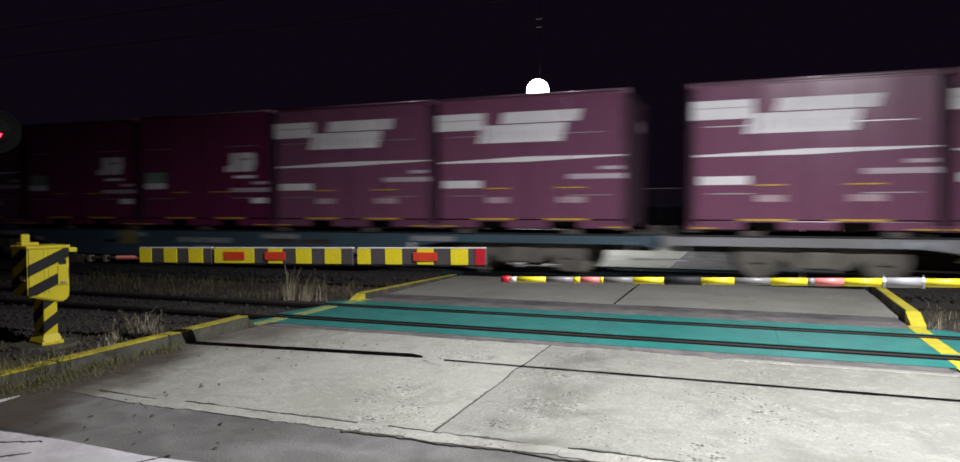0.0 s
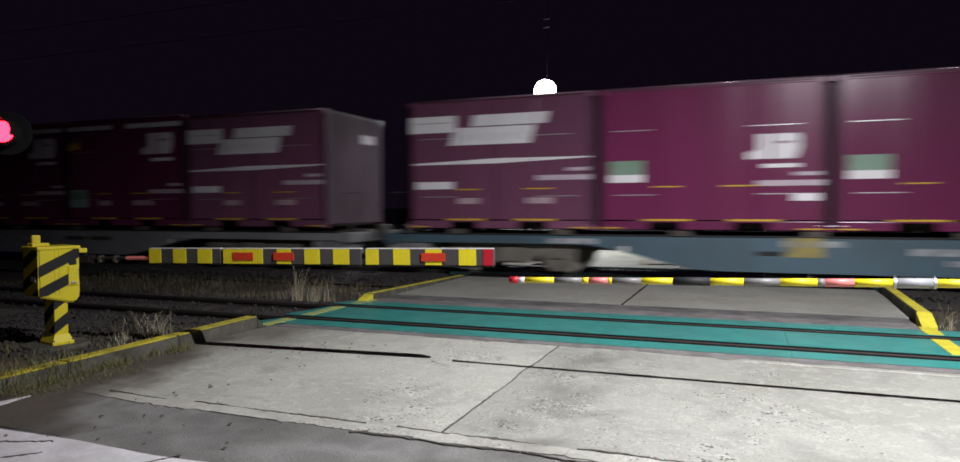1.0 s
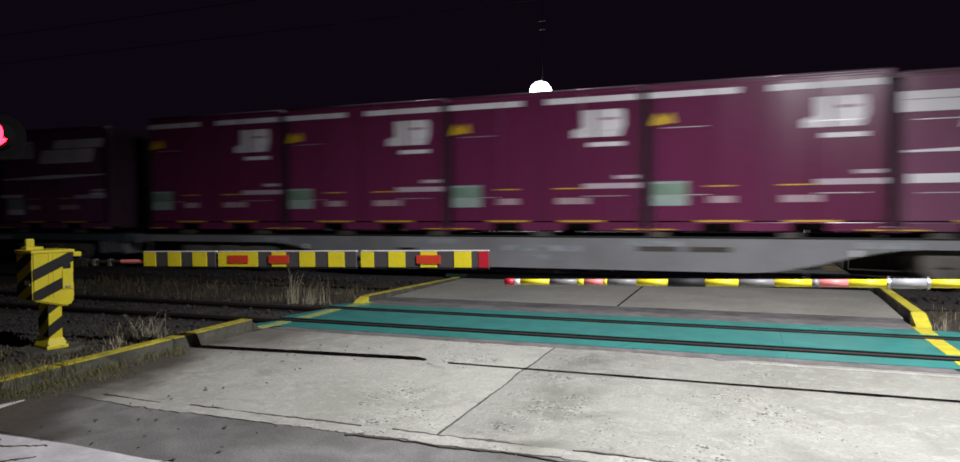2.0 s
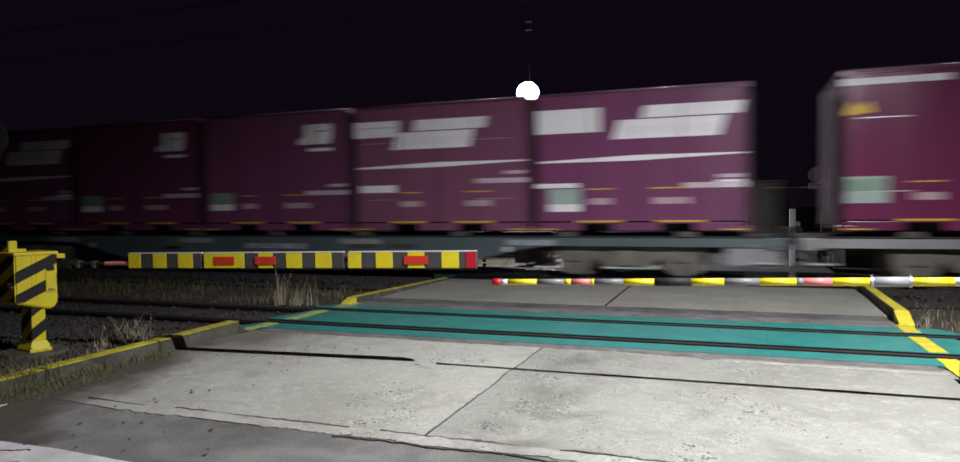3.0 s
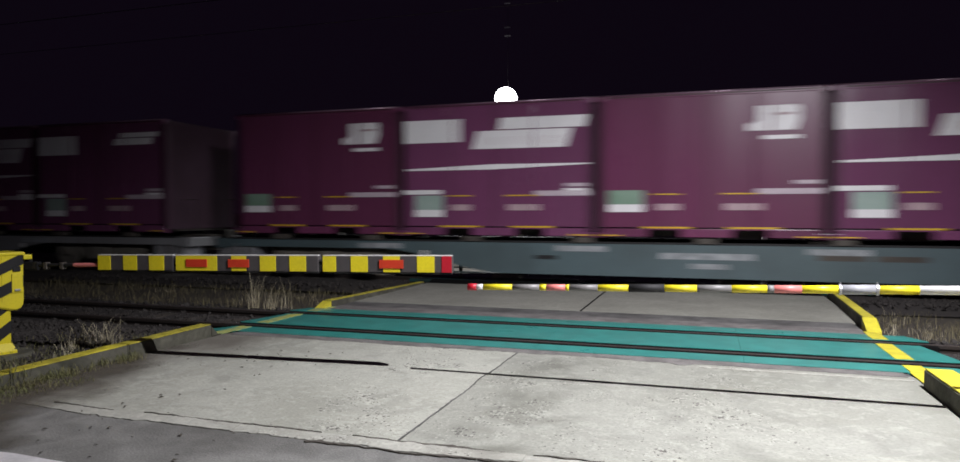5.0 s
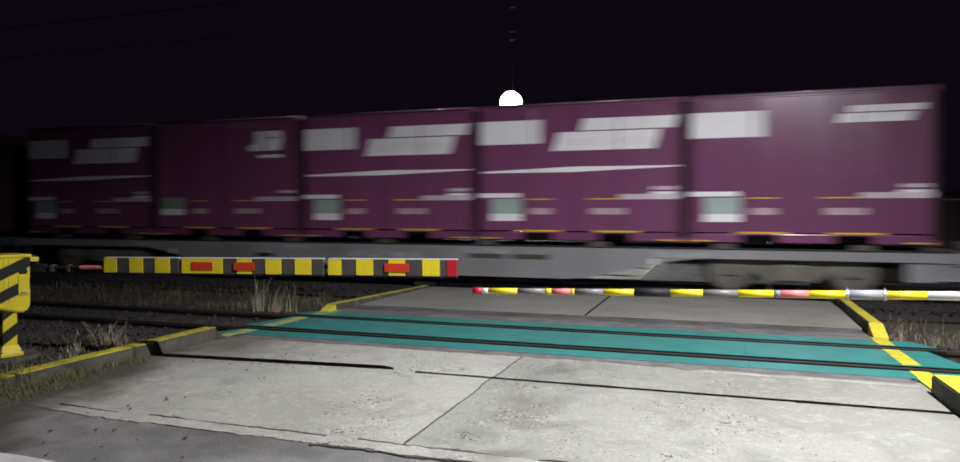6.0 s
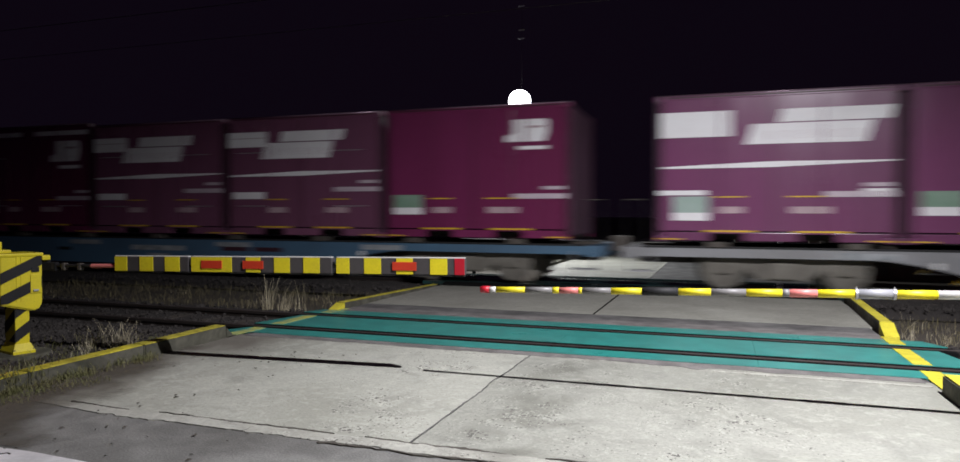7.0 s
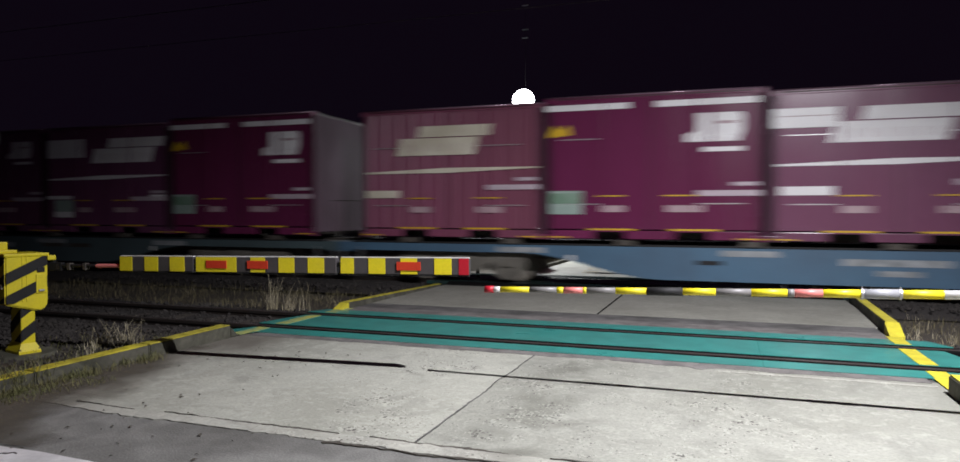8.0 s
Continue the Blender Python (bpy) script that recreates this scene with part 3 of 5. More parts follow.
# the far panels are a much darker green than the near ones
green_panels(Y_FAR - GAUGE / 2, Z_FAR, -5.6, 2.3, "far_", M_GREEN_DARK, "very dark green")


def rail(name, y, z, label):
    root = tagged(new(name), label, "rail", "", "structure")
    bm = B()
    outline = [(-0.06, -0.15), (0.06, -0.15), (0.06, -0.135), (0.012, -0.12), (0.012, -0.045), (0.032, -0.035), (0.032, -0.006), (0.026, -0.002),
               (-0.026, -0.002), (-0.032, -0.006), (-0.032, -0.035), (-0.012, -0.045), (-0.012, -0.12), (-0.06, -0.135)]
    a = [bm.verts.new((-220, y + u, z + w)) for u, w in outline]
    b = [bm.verts.new((90, y + u, z + w)) for u, w in outline]
    for i in range(len(outline)):
        j = (i + 1) % len(outline)
        bm.faces.new((a[i], a[j], b[j], b[i]))
    bmesh.ops.recalc_face_normals(bm, faces=bm.faces)
    part("rail_web", bm, M_RAIL, root)
    bm = box(B(), -220, 90, y - 0.024, y + 0.024, z - 0.004, z + 0.001)
    part("rail_head", bm, M_RAIL_DULL if y < 3 else M_RAIL_TOP, root)


rail("trim_rail_1", 0.0, 0.0, "rust-brown rail of the near track, let into the crossing")
rail("trim_rail_2", GAUGE, 0.0, "rust-brown rail of the near track, let into the crossing")
rail("trim_rail_3", Y_FAR - GAUGE / 2, Z_FAR, "shiny rail of the far track under the train")
rail("trim_rail_4", Y_FAR + GAUGE / 2, Z_FAR, "shiny rail of the far track under the train")


def ballast_bed(name, x0, x1, yc, z):
    bm = B()
    prof = [(-1.9, -0.22), (-1.25, -0.09), (-0.6, -0.085), (0, -0.095), (0.6, -0.085), (1.25, -0.09), (1.9, -0.22)]
    n = int((x1 - x0) / 0.4)
    grid = []
    for i in range(n + 1):
        x = x0 + (x1 - x0) * i / n
        grid.append([bm.verts.new((x, yc + u, z + w + 0.02 * noise.noise((x, u * 3, 1)))) for u, w in prof])
    for i in range(n):
        for j in range(len(prof) - 1):
            bm.faces.new((grid[i][j], grid[i + 1][j], grid[i + 1][j + 1], grid[i][j + 1]))
    bmesh.ops.recalc_face_normals(bm, faces=bm.faces)
    setting(name, bm, M_BALLAST, "bed of dark ballast under the track", "ballast")


ballast_bed("ground_bed_1", -90, -5.1, GAUGE / 2, 0.0)
ballast_bed("ground_bed_2", 1.8, 40, GAUGE / 2, 0.0)
ballast_bed("ground_bed_3", -120, -5.1, Y_FAR, Z_FAR)
ballast_bed("ground_bed_4", 1.8, 40, Y_FAR, Z_FAR)

# sleepers
sleeper = mesh_of("sleeper", box(B(), -0.11, 0.11, -1.0, 1.0, -0.26, -0.088, 0.012), M_UNDER)
for yc, z, nm in ((GAUGE / 2, 0.0, "trim_sleepers_near"), (Y_FAR, Z_FAR, "trim_sleepers_far")):
    root = tagged(new(nm), "row of dark sleepers half sunk in the ballast", "sleeper", "", "structure")
    for i in range(60):
        x = -6.0 - i * 0.62
        share("sleeper", sleeper, root, pose(x, yc, z))
    for i in range(14):
        share("sleeper", sleeper, root, pose(2.6 + i * 0.62, yc, z))


def stones(name, count, areas, size, mat, seed):
    rng = random.Random(seed)
    base = [(0.9, 0.2, -0.2), (-0.8, 0.5, -0.1), (-0.1, -0.9, -0.2), (0.2, 0.1, 0.8), (0.3, 0.8, 0.3), (-0.5, -0.4, 0.5)]
    faces0 = [(0, 4, 3), (4, 1, 3), (1, 5, 3), (5, 2, 3), (2, 0, 3), (0, 1, 4), (1, 2, 5), (0, 2, 1)]
    verts, faces = [], []
    for _ in range(count):
        x0, x1, y0, y1, z = areas[rng.randrange(len(areas))]
        c = Vector((rng.uniform(x0, x1), rng.uniform(y0, y1), z + rng.uniform(-0.01, 0.02)))
        q = Euler((rng.uniform(0, 6), rng.uniform(0, 6), rng.uniform(0, 6))).to_matrix()
        s = size * rng.uniform(0.5, 1.3)
        o = len(verts)
        for p in base:
            verts.append(c + q @ (Vector(p) * s * rng.uniform(0.8, 1.2)))
        faces += [tuple(o + i for i in f_) for f_ in faces0]
    me = bpy.data.meshes.new(name)
    me.from_pydata([tuple(v) for v in verts], [], faces)
    me.materials.append(mat)
    return tagged(new(name, me), "loose dark ballast stones beside the crossing", "ballast", "", "stuff")


stones("ballast_stones", 14000, [(-13, -5.3, -0.7, 1.9, -0.09), (-13, -5.3, -1.3, -0.6, -0.14), (-8.5, -5.4, -2.0, -0.8, 0.015), (-8.5, -5.4, -2.9, -1.4, 0.01), (1.95, 5.5, -0.6, 1.8, -0.09),
                               (-14, -5.3, 4.6, 8.2, -0.05), (1.95, 6, 4.8, 8.2, -0.05)], 0.032, M_BALLAST, 4)


def blades(name, tufts, mat, seed, label):
    """tufts: x, y, z, spread, height, count"""
    rng = random.Random(seed)
    verts, faces = [], []
    for x, y, z, spread, h, n in tufts:
        for _ in range(n):
            a, d = rng.uniform(0, 6.28), spread * rng.random() ** 0.7
            bx, by = x + d * math.cos(a), y + d * math.sin(a)
            hh = h * (0.3 + 0.95 * rng.random() ** 1.6)
            lean = rng.uniform(0.1, 0.95) * hh
            la = rng.uniform(0, 6.28)
            w = rng.uniform(0.0012, 0.0036)
            sx, sy = w * math.sin(la), -w * math.cos(la)
            o = len(verts)
            for u in (0, 0.5, 0.85):
                cx, cy, cz = bx + lean * u * u * math.cos(la), by + lean * u * u * math.sin(la), z + hh * u * (1 - 0.18 * u)
                verts += [(cx - sx * (1 - 0.5 * u), cy - sy * (1 - 0.5 * u), cz), (cx + sx * (1 - 0.5 * u), cy + sy * (1 - 0.5 * u), cz)]
            verts.append((bx + lean * math.cos(la), by + lean * math.sin(la), z + hh * 0.84))
            faces += [(o, o + 1, o + 3, o + 2), (o + 2, o + 3, o + 5, o + 4), (o + 4, o + 5, o + 6)]
    me = bpy.data.meshes.new(name)
    me.from_pydata(verts, [], faces)
    me.materials.append(mat)
    return tagged(new(name, me), label, "grass", "", "stuff")


rng = random.Random(11)
blades("tall_dry_grass", [(-6.2 + rng.uniform(-.32, .34), 1.8 + rng.uniform(-.12, .1), -0.1, 0.05, 0.50, 9) for _ in range(15)]
       + [(-6.42, 1.8, -0.1, 0.06, 0.70, 12), (-5.36, 1.85, -0.08, 0.04, 0.24, 6)], M_GRASS_DRY, 1, "tall pale dry grass between the tracks")
blades("dry_verge_grass", [(rng.uniform(-14, -5.5), rng.uniform(1.9, 4.6), -0.17, 0.3, 0.12, 10) for _ in range(30)]
       + [(rng.uniform(2.0, 5.0), rng.uniform(1.9, 4.4), -0.15, 0.25, 0.13, 9) for _ in range(16)]
       + [(2.12 + rng.random() ** 2 * 0.9, rng.uniform(1.75, 2.7), -0.12, 0.12, 0.24, 4) for _ in range(14)]
       + [(-5.6 + rng.uniform(-.25, .15), -1.85 + rng.uniform(-.15, .15), 0.0, 0.09, 0.30, 22) for _ in range(9)], M_GRASS_DRY, 2, "short dry grass on the strip between the tracks")
blades("verge_weeds", [(rng.uniform(-6.6, -5.3), rng.uniform(-3.9, -1.2), 0.0, 0.14, 0.10, 14) for _ in range(110)]
       + [(-4.98 + rng.uniform(-.06, .10), -2.0 - rng.random() * 1.8, 0.0, 0.07, 0.09, 14) for _ in range(90)]
       + [(-4.86 + rng.uniform(-.22, .18), -3.35 + rng.uniform(-.45, .5), 0.0, 0.12, 0.05, 18) for _ in range(70)], M_GRASS_GREEN, 3, "low weeds growing over the kerb beside the road")
blades("dull_strip_grass", [(rng.uniform(-14, -5.4), rng.uniform(1.9, 4.7), -0.17, 0.3, 0.14, 14) for _ in range(300)]
       + [(rng.uniform(2.0, 5.0), rng.uniform(1.9, 4.6), -0.15, 0.26, 0.14, 18) for _ in range(60)], M_GRASS_DULL, 8, "dull brown grass on the strip between the tracks")
blades("far_verge_grass", [(-4.45 - rng.random() ** 2 * 0.8, rng.uniform(8.0, 20.0), -0.05, 0.12, 0.22, 10) for _ in range(70)], M_GRASS_DULL, 15, "dull grass along the road beyond the tracks")
blades("kerb_top_weeds", [(-5.12 + rng.uniform(-.08, .10), -3.0 - rng.random() ** 0.8 * 1.3, 0.07, 0.08, 0.13, 12) for _ in range(60)]
       + [(-5.35 + rng.uniform(-.3, .2), rng.uniform(-4.3, -2.6), 0.0, 0.14, 0.17, 10) for _ in range(60)], M_GRASS_GREEN, 16, "weeds and grass creeping over the kerb")
blades("dry_kerb_grass", [(-5.2 + rng.uniform(-.25, .12), -2.3 - rng.random() * 1.5, 0.03, 0.1, 0.13, 6) for i in range(26)]
       + [(rng.uniform(-6.2, -5.3), rng.uniform(-3.3, -1.2), 0.0, 0.12, 0.10, 5) for _ in range(16)], M_GRASS_DRY, 5, "dry grass blades lying over the kerb")
bm = slab(B(), [(-14, -6), (-4.72, -6), (-4.62, -3.8), (-4.75, -3.3), (-5.06, -2.6), (-5.06, -0.7), (-14, -0.9)], -0.16, 0.01)
bmesh.ops.triangulate(bm, faces=bm.faces)
setting("ground_verge", bm, M_EARTH, "dark earth verge beside the road", "ground")


def kerb(name, x0, x1, y0, y1, h0, h1, paint, label, slant=0.0, stone=M_CONCRETE_DARK):
    """A kerb of concrete along y with a painted top; the painted end slopes down."""
    root = tagged(new(name), label, "kerb", "", "structure")
    n = max(2, int((y1 - y0) / 1.0))
    gap = 0.004
    for i in range(n):
        a, b = y0 + (y1 - y0) * i / n, y0 + (y1 - y0) * (i + 1) / n
        ha, hb = h0 + (h1 - h0) * i / n, h0 + (h1 - h0) * (i + 1) / n
        bm = B()
        pts = [(a + gap, -0.12), (b - gap, -0.12), (b - gap, hb), (a + gap, ha)]
        vs = [[bm.verts.new((x, y, z)) for y, z in pts] for x in (x0, x1)]
        bm.faces.new(vs[0]); bm.faces.new(vs[1][::-1])
        for j in range(4):
            bm.faces.new((vs[0][j], vs[1][j], vs[1][(j + 1) % 4], vs[0][(j + 1) % 4]))
        bmesh.ops.recalc_face_normals(bm, faces=bm.faces)
        bmesh.ops.bevel(bm, geom=list(bm.edges), offset=0.012, segments=2, affect="EDGES")
        for v in bm.verts:
            v.co.x += slant * (v.co.y - y0)
        part("kerb_stone", bm, stone, root)
        bm = B()
        t = 0.004
        vs = [[bm.verts.new((x, y, z)) for y, z in ((a + 0.014, ha + t), (b - 0.014, hb + t), (b - 0.014, hb - 0.004), (a + 0.014, ha - 0.004))] for x in (x0 + 0.008, x1 - 0.008)]
        bm.faces.new(vs[0]); bm.faces.new(vs[1][::-1])
        for j in range(4):
            bm.faces.new((vs[0][j], vs[1][j], vs[1][(j + 1) % 4], vs[0][(j + 1) % 4]))
        bmesh.ops.recalc_face_normals(bm, faces=bm.faces)
        for v in bm.verts:
            v.co.x += slant * (v.co.y - y0)
        part("paint", bm, paint, root, "yellow painted top")
    return root


kerb("trim_kerb_1", -5.20, XL, -4.3, -0.86, 0.10, 0.14, M_KERB_PAINT, "mossy concrete kerb with a yellow top beside the road", 0.0, M_MOSS)
kerb("trim_kerb_2", -5.20, XL - 0.03, 1.72, 5.25, 0.09, 0.03, M_KERB_PAINT, "low kerb with a dull yellow top between the tracks", 0.0, M_MOSS)
kerb("trim_kerb_3", XR - 0.025, XR + 0.175, -4.5, -0.98, 0.15, 0.15, M_YELLOW, "concrete kerb with a bright yellow top beside the road", 0.0, M_MOSS)
kerb("trim_kerb_4", XR + 0.135, XR + 0.27, 2.0, 5.25, 0.13, 0.12, M_YELLOW, "concrete kerb with a bright yellow top between the tracks", 0.04, M_MOSS)


def ramp_end(name, x0, x1, y0, y1, h, label, mat=M_YELLOW):
    bm = B()
    pts = [(y0, -0.05), (y1, -0.05), (y1, 0.012), (y0, h)]
    vs = [[bm.verts.new((x, y, z)) for y, z in pts] for x in (x0, x1)]
    bm.faces.new(vs[0]); bm.faces.new(vs[1][::-1])
    for j in range(4):
        bm.faces.new((vs[0][j], vs[1][j], vs[1][(j + 1) % 4], vs[0][(j + 1) % 4]))
    bmesh.ops.recalc_face_normals(bm, faces=bm.faces)
    setting(name, bm, mat, label, "kerb")


ramp_end("trim_ramp_1", -5.195, XL - 0.01, -0.85, -0.74, 0.11, "sloped concrete end of the kerb", M_MOSS)
kerb("trim_kerb_5", -4.30, -4.175, 7.98, 30, 0.10, 0.10, M_MOSS, "low mossy kerb along the road beyond the tracks", 0.0, M_MOSS)
ramp_end("trim_ramp_2", -5.21, XL - 0.02, 1.71, 1.50, 0.085, "sloped yellow end of the kerb")
ramp_end("trim_ramp_3", XR + 0.125, XR + 0.275, 1.99, 1.70, 0.13, "sloped yellow end of the kerb")

# painted yellow lines over the panels
for i, (xa, mat) in enumerate(((-5.22, M_YELLOW_WORN), (XR + 0.02, M_YELLOW))):
    root = tagged(new("trim_line_%d" % (i + 1)), "yellow edge line painted across the crossing panels", "line", "", "structure")
    for a, b, z in ((-0.95 if i else -0.68, -0.46, 0.010), (-0.445, -0.155, 0.0085), (0.14, GAUGE - 0.14, 0.0085), (GAUGE + 0.155, 1.51, 0.0085), (1.54, 1.72, 0.006)):
        sh = 0.03 * (a + 0.6)
        part("paint", slab(B(), [(xa + sh, a), (xa + 0.155 + sh, a), (xa + 0.155 + sh, b), (xa + sh, b)], z - 0.006, z), mat, root)

# white stop line and edge line on the asphalt
bm = B()
far_, near_ = [], []
for i in range(50):
    x = -4.95 + i * (6.0 / 49)
    far_.append((x, -4.26 + 0.035 * noise.noise((x * 1.5, 3, 0)) + 0.012 * noise.noise((x * 8, 3, 4))))
    near_.append((x, -4.72))
slab(bm, near_ + far_[::-1], -0.004, 0.004)
setting("trim_line_3", bm, M_WHITE_ROAD, "broad worn white stop line on the asphalt", "line")
bm = slab(B(), [(-4.81, -4.7), (-4.70, -4.7), (-4.70, -3.95), (-4.735, -3.70), (-4.75, -3.70), (-4.80, -3.93)], -0.004, 0.015)
setting("trim_line_4", bm, M_WHITE_ROAD, "worn white edge line on the asphalt", "line")

for k_, (xa, ya, dx, dy) in enumerate(((-4.05, -4.45, 0.35, 0.14), (-3.75, -4.62, 0.16, 0.16), (-2.95, -4.40, 0.10, 0.16), (-3.3, -4.66, 0.5, 0.03))):
    crack("trim_line_crack_%d" % (k_ + 1), [(xa + dx * i / 30 + 0.015 * noise.noise((i * 0.4, k_, 1)), ya + dy * i / 30 + 0.02 * noise.noise((i * 0.35, k_, 7)), i * 0.02 + k_ * 3) for i in range(31)],
          0.012, M_CRACK, "dark crack through the white line", 0.008)

# dead leaves and crumbs on the road
rng = random.Random(21)
verts, faces = [], []
for _ in range(70):
    if rng.random() < 0.5:
        x, y = rng.uniform(-4.6, -2.6), rng.uniform(-4.4, -3.5)
    else:
        x, y = rng.uniform(-4.7, -3.2), rng.uniform(-3.4, -1.2)
    a, l = rng.uniform(0, 6.28), rng.uniform(0.008, 0.026)
    o = len(verts)
    z = 0.006 if y < -3.5 else 0.008
    for u, w, h in ((-1, 0, 0.0), (0, -0.45, 0.004), (1, 0, 0.003), (0, 0.45, 0.008)):
        verts.append((x + l * (u * math.cos(a) - w * math.sin(a)), y + l * (u * math.sin(a) + w * math.cos(a)), z + h))
    faces.append((o, o + 1, o + 2, o + 3))
me = bpy.data.meshes.new("leaf_litter")
me.from_pydata(verts, [], faces)
me.materials.append(M_EARTH)
tagged(new("leaf_litter", me), "small dark dead leaves and crumbs on the road", "leaves", "", "stuff")


# ---------------------------------------------------------------- barrier machine and arms
def clip(poly, inside, cross):
    out = []
    for i in range(len(poly)):
        a, b = poly[i - 1], poly[i]
        if inside(b):
            if not inside(a):
                out.append(cross(a, b))
            out.append(b)
        elif inside(a):
            out.append(cross(a, b))
    return out


def stripes(u0, u1, v0, v1, slope, width, first, count):
    """Slanting bands on a rectangle, as outlines."""
    made = []
    for i in range(count):
        c = first + 2 * width * i
        poly = [(u0, v0), (u1, v0), (u1, v1), (u0, v1)]
        for sign, lim in ((1, c), (-1, -(c + width))):
            g = lambda p, s=sign, l=lim: s * (p[1] - slope * p[0]) - l
            poly = clip(poly, lambda p: g(p) >= 0, lambda a, b: (a[0] + (b[0] - a[0]) * g(a) / (g(a) - g(b)), a[1] + (b[1] - a[1]) * g(a) / (g(a) - g(b))))
            if not poly:
                break
        if len(poly) >= 3:
            made.append(poly)
    return made


def barrier_machine(m):
    root = thing("barrier_machine", "yellow and black striped steel barrier machine beside the road", "barrier machine", m=m)
    bm = B()
    turn = [(0.205 - 0.085 + 0.085 * math.cos(radians(a)), 0.555 - 0.085 + 0.085 * math.sin(radians(a)) + 0.03) for a in (-90, -60, -30, 0)]
    outline = [(-0.18, 0.50)] + turn + [(0.205, 1.0), (-0.18, 1.0)]
    prism(bm, outline, -0.15, 0.20)
    bmesh.ops.transform(bm, matrix=Matrix.Rotation(radians(90), 4, "Z"), verts=bm.verts)
    bmesh.ops.bevel(bm, geom=list(bm.edges), offset=0.014, segments=2, affect="EDGES")
    part("body", bm, M_BARRIER_YELLOW, root)
    part("lid", box(B(), -0.21, 0.16, -0.19, 0.215, 0.985, 1.02, 0.012), M_BARRIER_YELLOW, root)
    part("pillar", box(B(), -0.10, 0.115, -0.03, 0.10, 0.02, 0.51, 0.012), M_BARRIER_YELLOW, root)
    bm = B()
    low = [bm.verts.new(p) for p in ((-0.135, -0.065, -0.02), (0.15, -0.065, -0.02), (0.15, 0.135, -0.02), (-0.135, 0.135, -0.02))]
    mid = [bm.verts.new((v.co.x, v.co.y, 0.005)) for v in low]
    high = [bm.verts.new(p) for p in ((-0.102, -0.033, 0.085), (0.118, -0.033, 0.085), (0.118, 0.103, 0.085), (-0.102, 0.103, 0.085))]
    for a, b in ((low, mid), (mid, high)):
        for j in range(4):
            bm.faces.new((a[j], a[(j + 1) % 4], b[(j + 1) % 4], b[j]))
    bm.faces.new(low[::-1]); bm.faces.new(high)
    bmesh.ops.recalc_face_normals(bm, faces=bm.faces)
    part("base_plate", bm, M_BARRIER_YELLOW, root, "yellow flared foot")
    part("pad", rod(B(), (0, 0.03, -0.13), (0, 0.03, -0.02), 0.34, 20, 0.29), M_MOSS, root, "dark concrete pad")
    for x, y in ((-0.12, -0.05), (0.135, -0.05), (0.135, 0.12), (-0.12, 0.12)):
        part("bolt", rod(B(), (x, y, 0.0), (x, y, 0.03), 0.012, 6), M_UNDER, root)
    for poly in stripes(-0.172, 0.197, 0.512, 0.984, 0.5, 0.115, 0.335, 3):
        g = lambda p: 1.0 * (p[1] - 0.512) - (p[0] - 0.125)
        poly = clip(poly, lambda p: g(p) >= 0, lambda a, b: (a[0] + (b[0] - a[0]) * g(a) / (g(a) - g(b)), a[1] + (b[1] - a[1]) * g(a) / (g(a) - g(b))))
        bm = prism(B(), poly, 0, 0.004)
        bmesh.ops.transform(bm, matrix=Matrix.Translation((0.1595, 0, 0)) @ Matrix.Rotation(radians(90), 4, "Z"), verts=bm.verts)
        part("stripe", bm, M_BLACK, root, "black diagonal stripe")
    for poly in stripes(-0.192, 0.142, 0.512, 0.984, 0.5, 0.115, 0.40, 3):
        part("stripe", prism(B(), poly, -0.184, -0.180), M_BLACK, root, "black diagonal stripe")
    for poly in stripes(-0.029, 0.099, 0.10, 0.50, 0.75, 0.125, 0.12, 3):
        bm = prism(B(), poly, 0, 0.004)
        bmesh.ops.transform(bm, matrix=Matrix.Translation((0.119, 0, 0)) @ Matrix.Rotation(radians(90), 4, "Z"), verts=bm.verts)
        part("stripe", bm, M_BLACK, root, "black diagonal stripe")
    for poly in stripes(-0.098, 0.113, 0.10, 0.50, 0.75, 0.125, -0.01, 3):
        bm = prism(B(), poly, -0.034, -0.030)
        part("stripe", bm, M_BLACK, root, "black diagonal stripe")
    # door panel with a window and a latch on the lit side
    door = part("door", box(B(), 0.152, 0.164, 0.09, 0.19, 0.60, 0.80, 0.006), M_BARRIER_YELLOW, root)
    part("latch", box(B(), 0.164, 0.18, 0.11, 0.16, 0.62, 0.64, 0.004), M_GALV, door)
    part("window", box(B(), 0.153, 0.164, 0.10, 0.17, 0.82, 0.87, 0.004), M_BLACK, root)
    for y in (-0.035, 0.005):
        part("strap", box(B(), 0.148, 0.1565, y, y + 0.014, 0.52, 1.0, 0.004), M_BARRIER_YELLOW, root)
    # hand-crank cover on the lid, arm hub at the side
    part("crank_cover", box(B(), -0.16, -0.04, -0.15, 0.01, 1.01, 1.05, 0.01), M_BARRIER_YELLOW, root)
    part("crank_knob", box(B(), -0.14, -0.09, -0.13, -0.05, 1.04, 1.135, 0.014), M_BARRIER_YELLOW, root)
    part("hub", rod(B(), (0.05, 0.2, 0.92), (0.05, 0.30, 0.92), 0.07, 20), M_SIGNAL, root)
    part("bracket", box(B(), 0.06, 0.18, 0.19, 0.27, 0.94, 0.99, 0.01), M_BARRIER_YELLOW, root)
    bm = B()
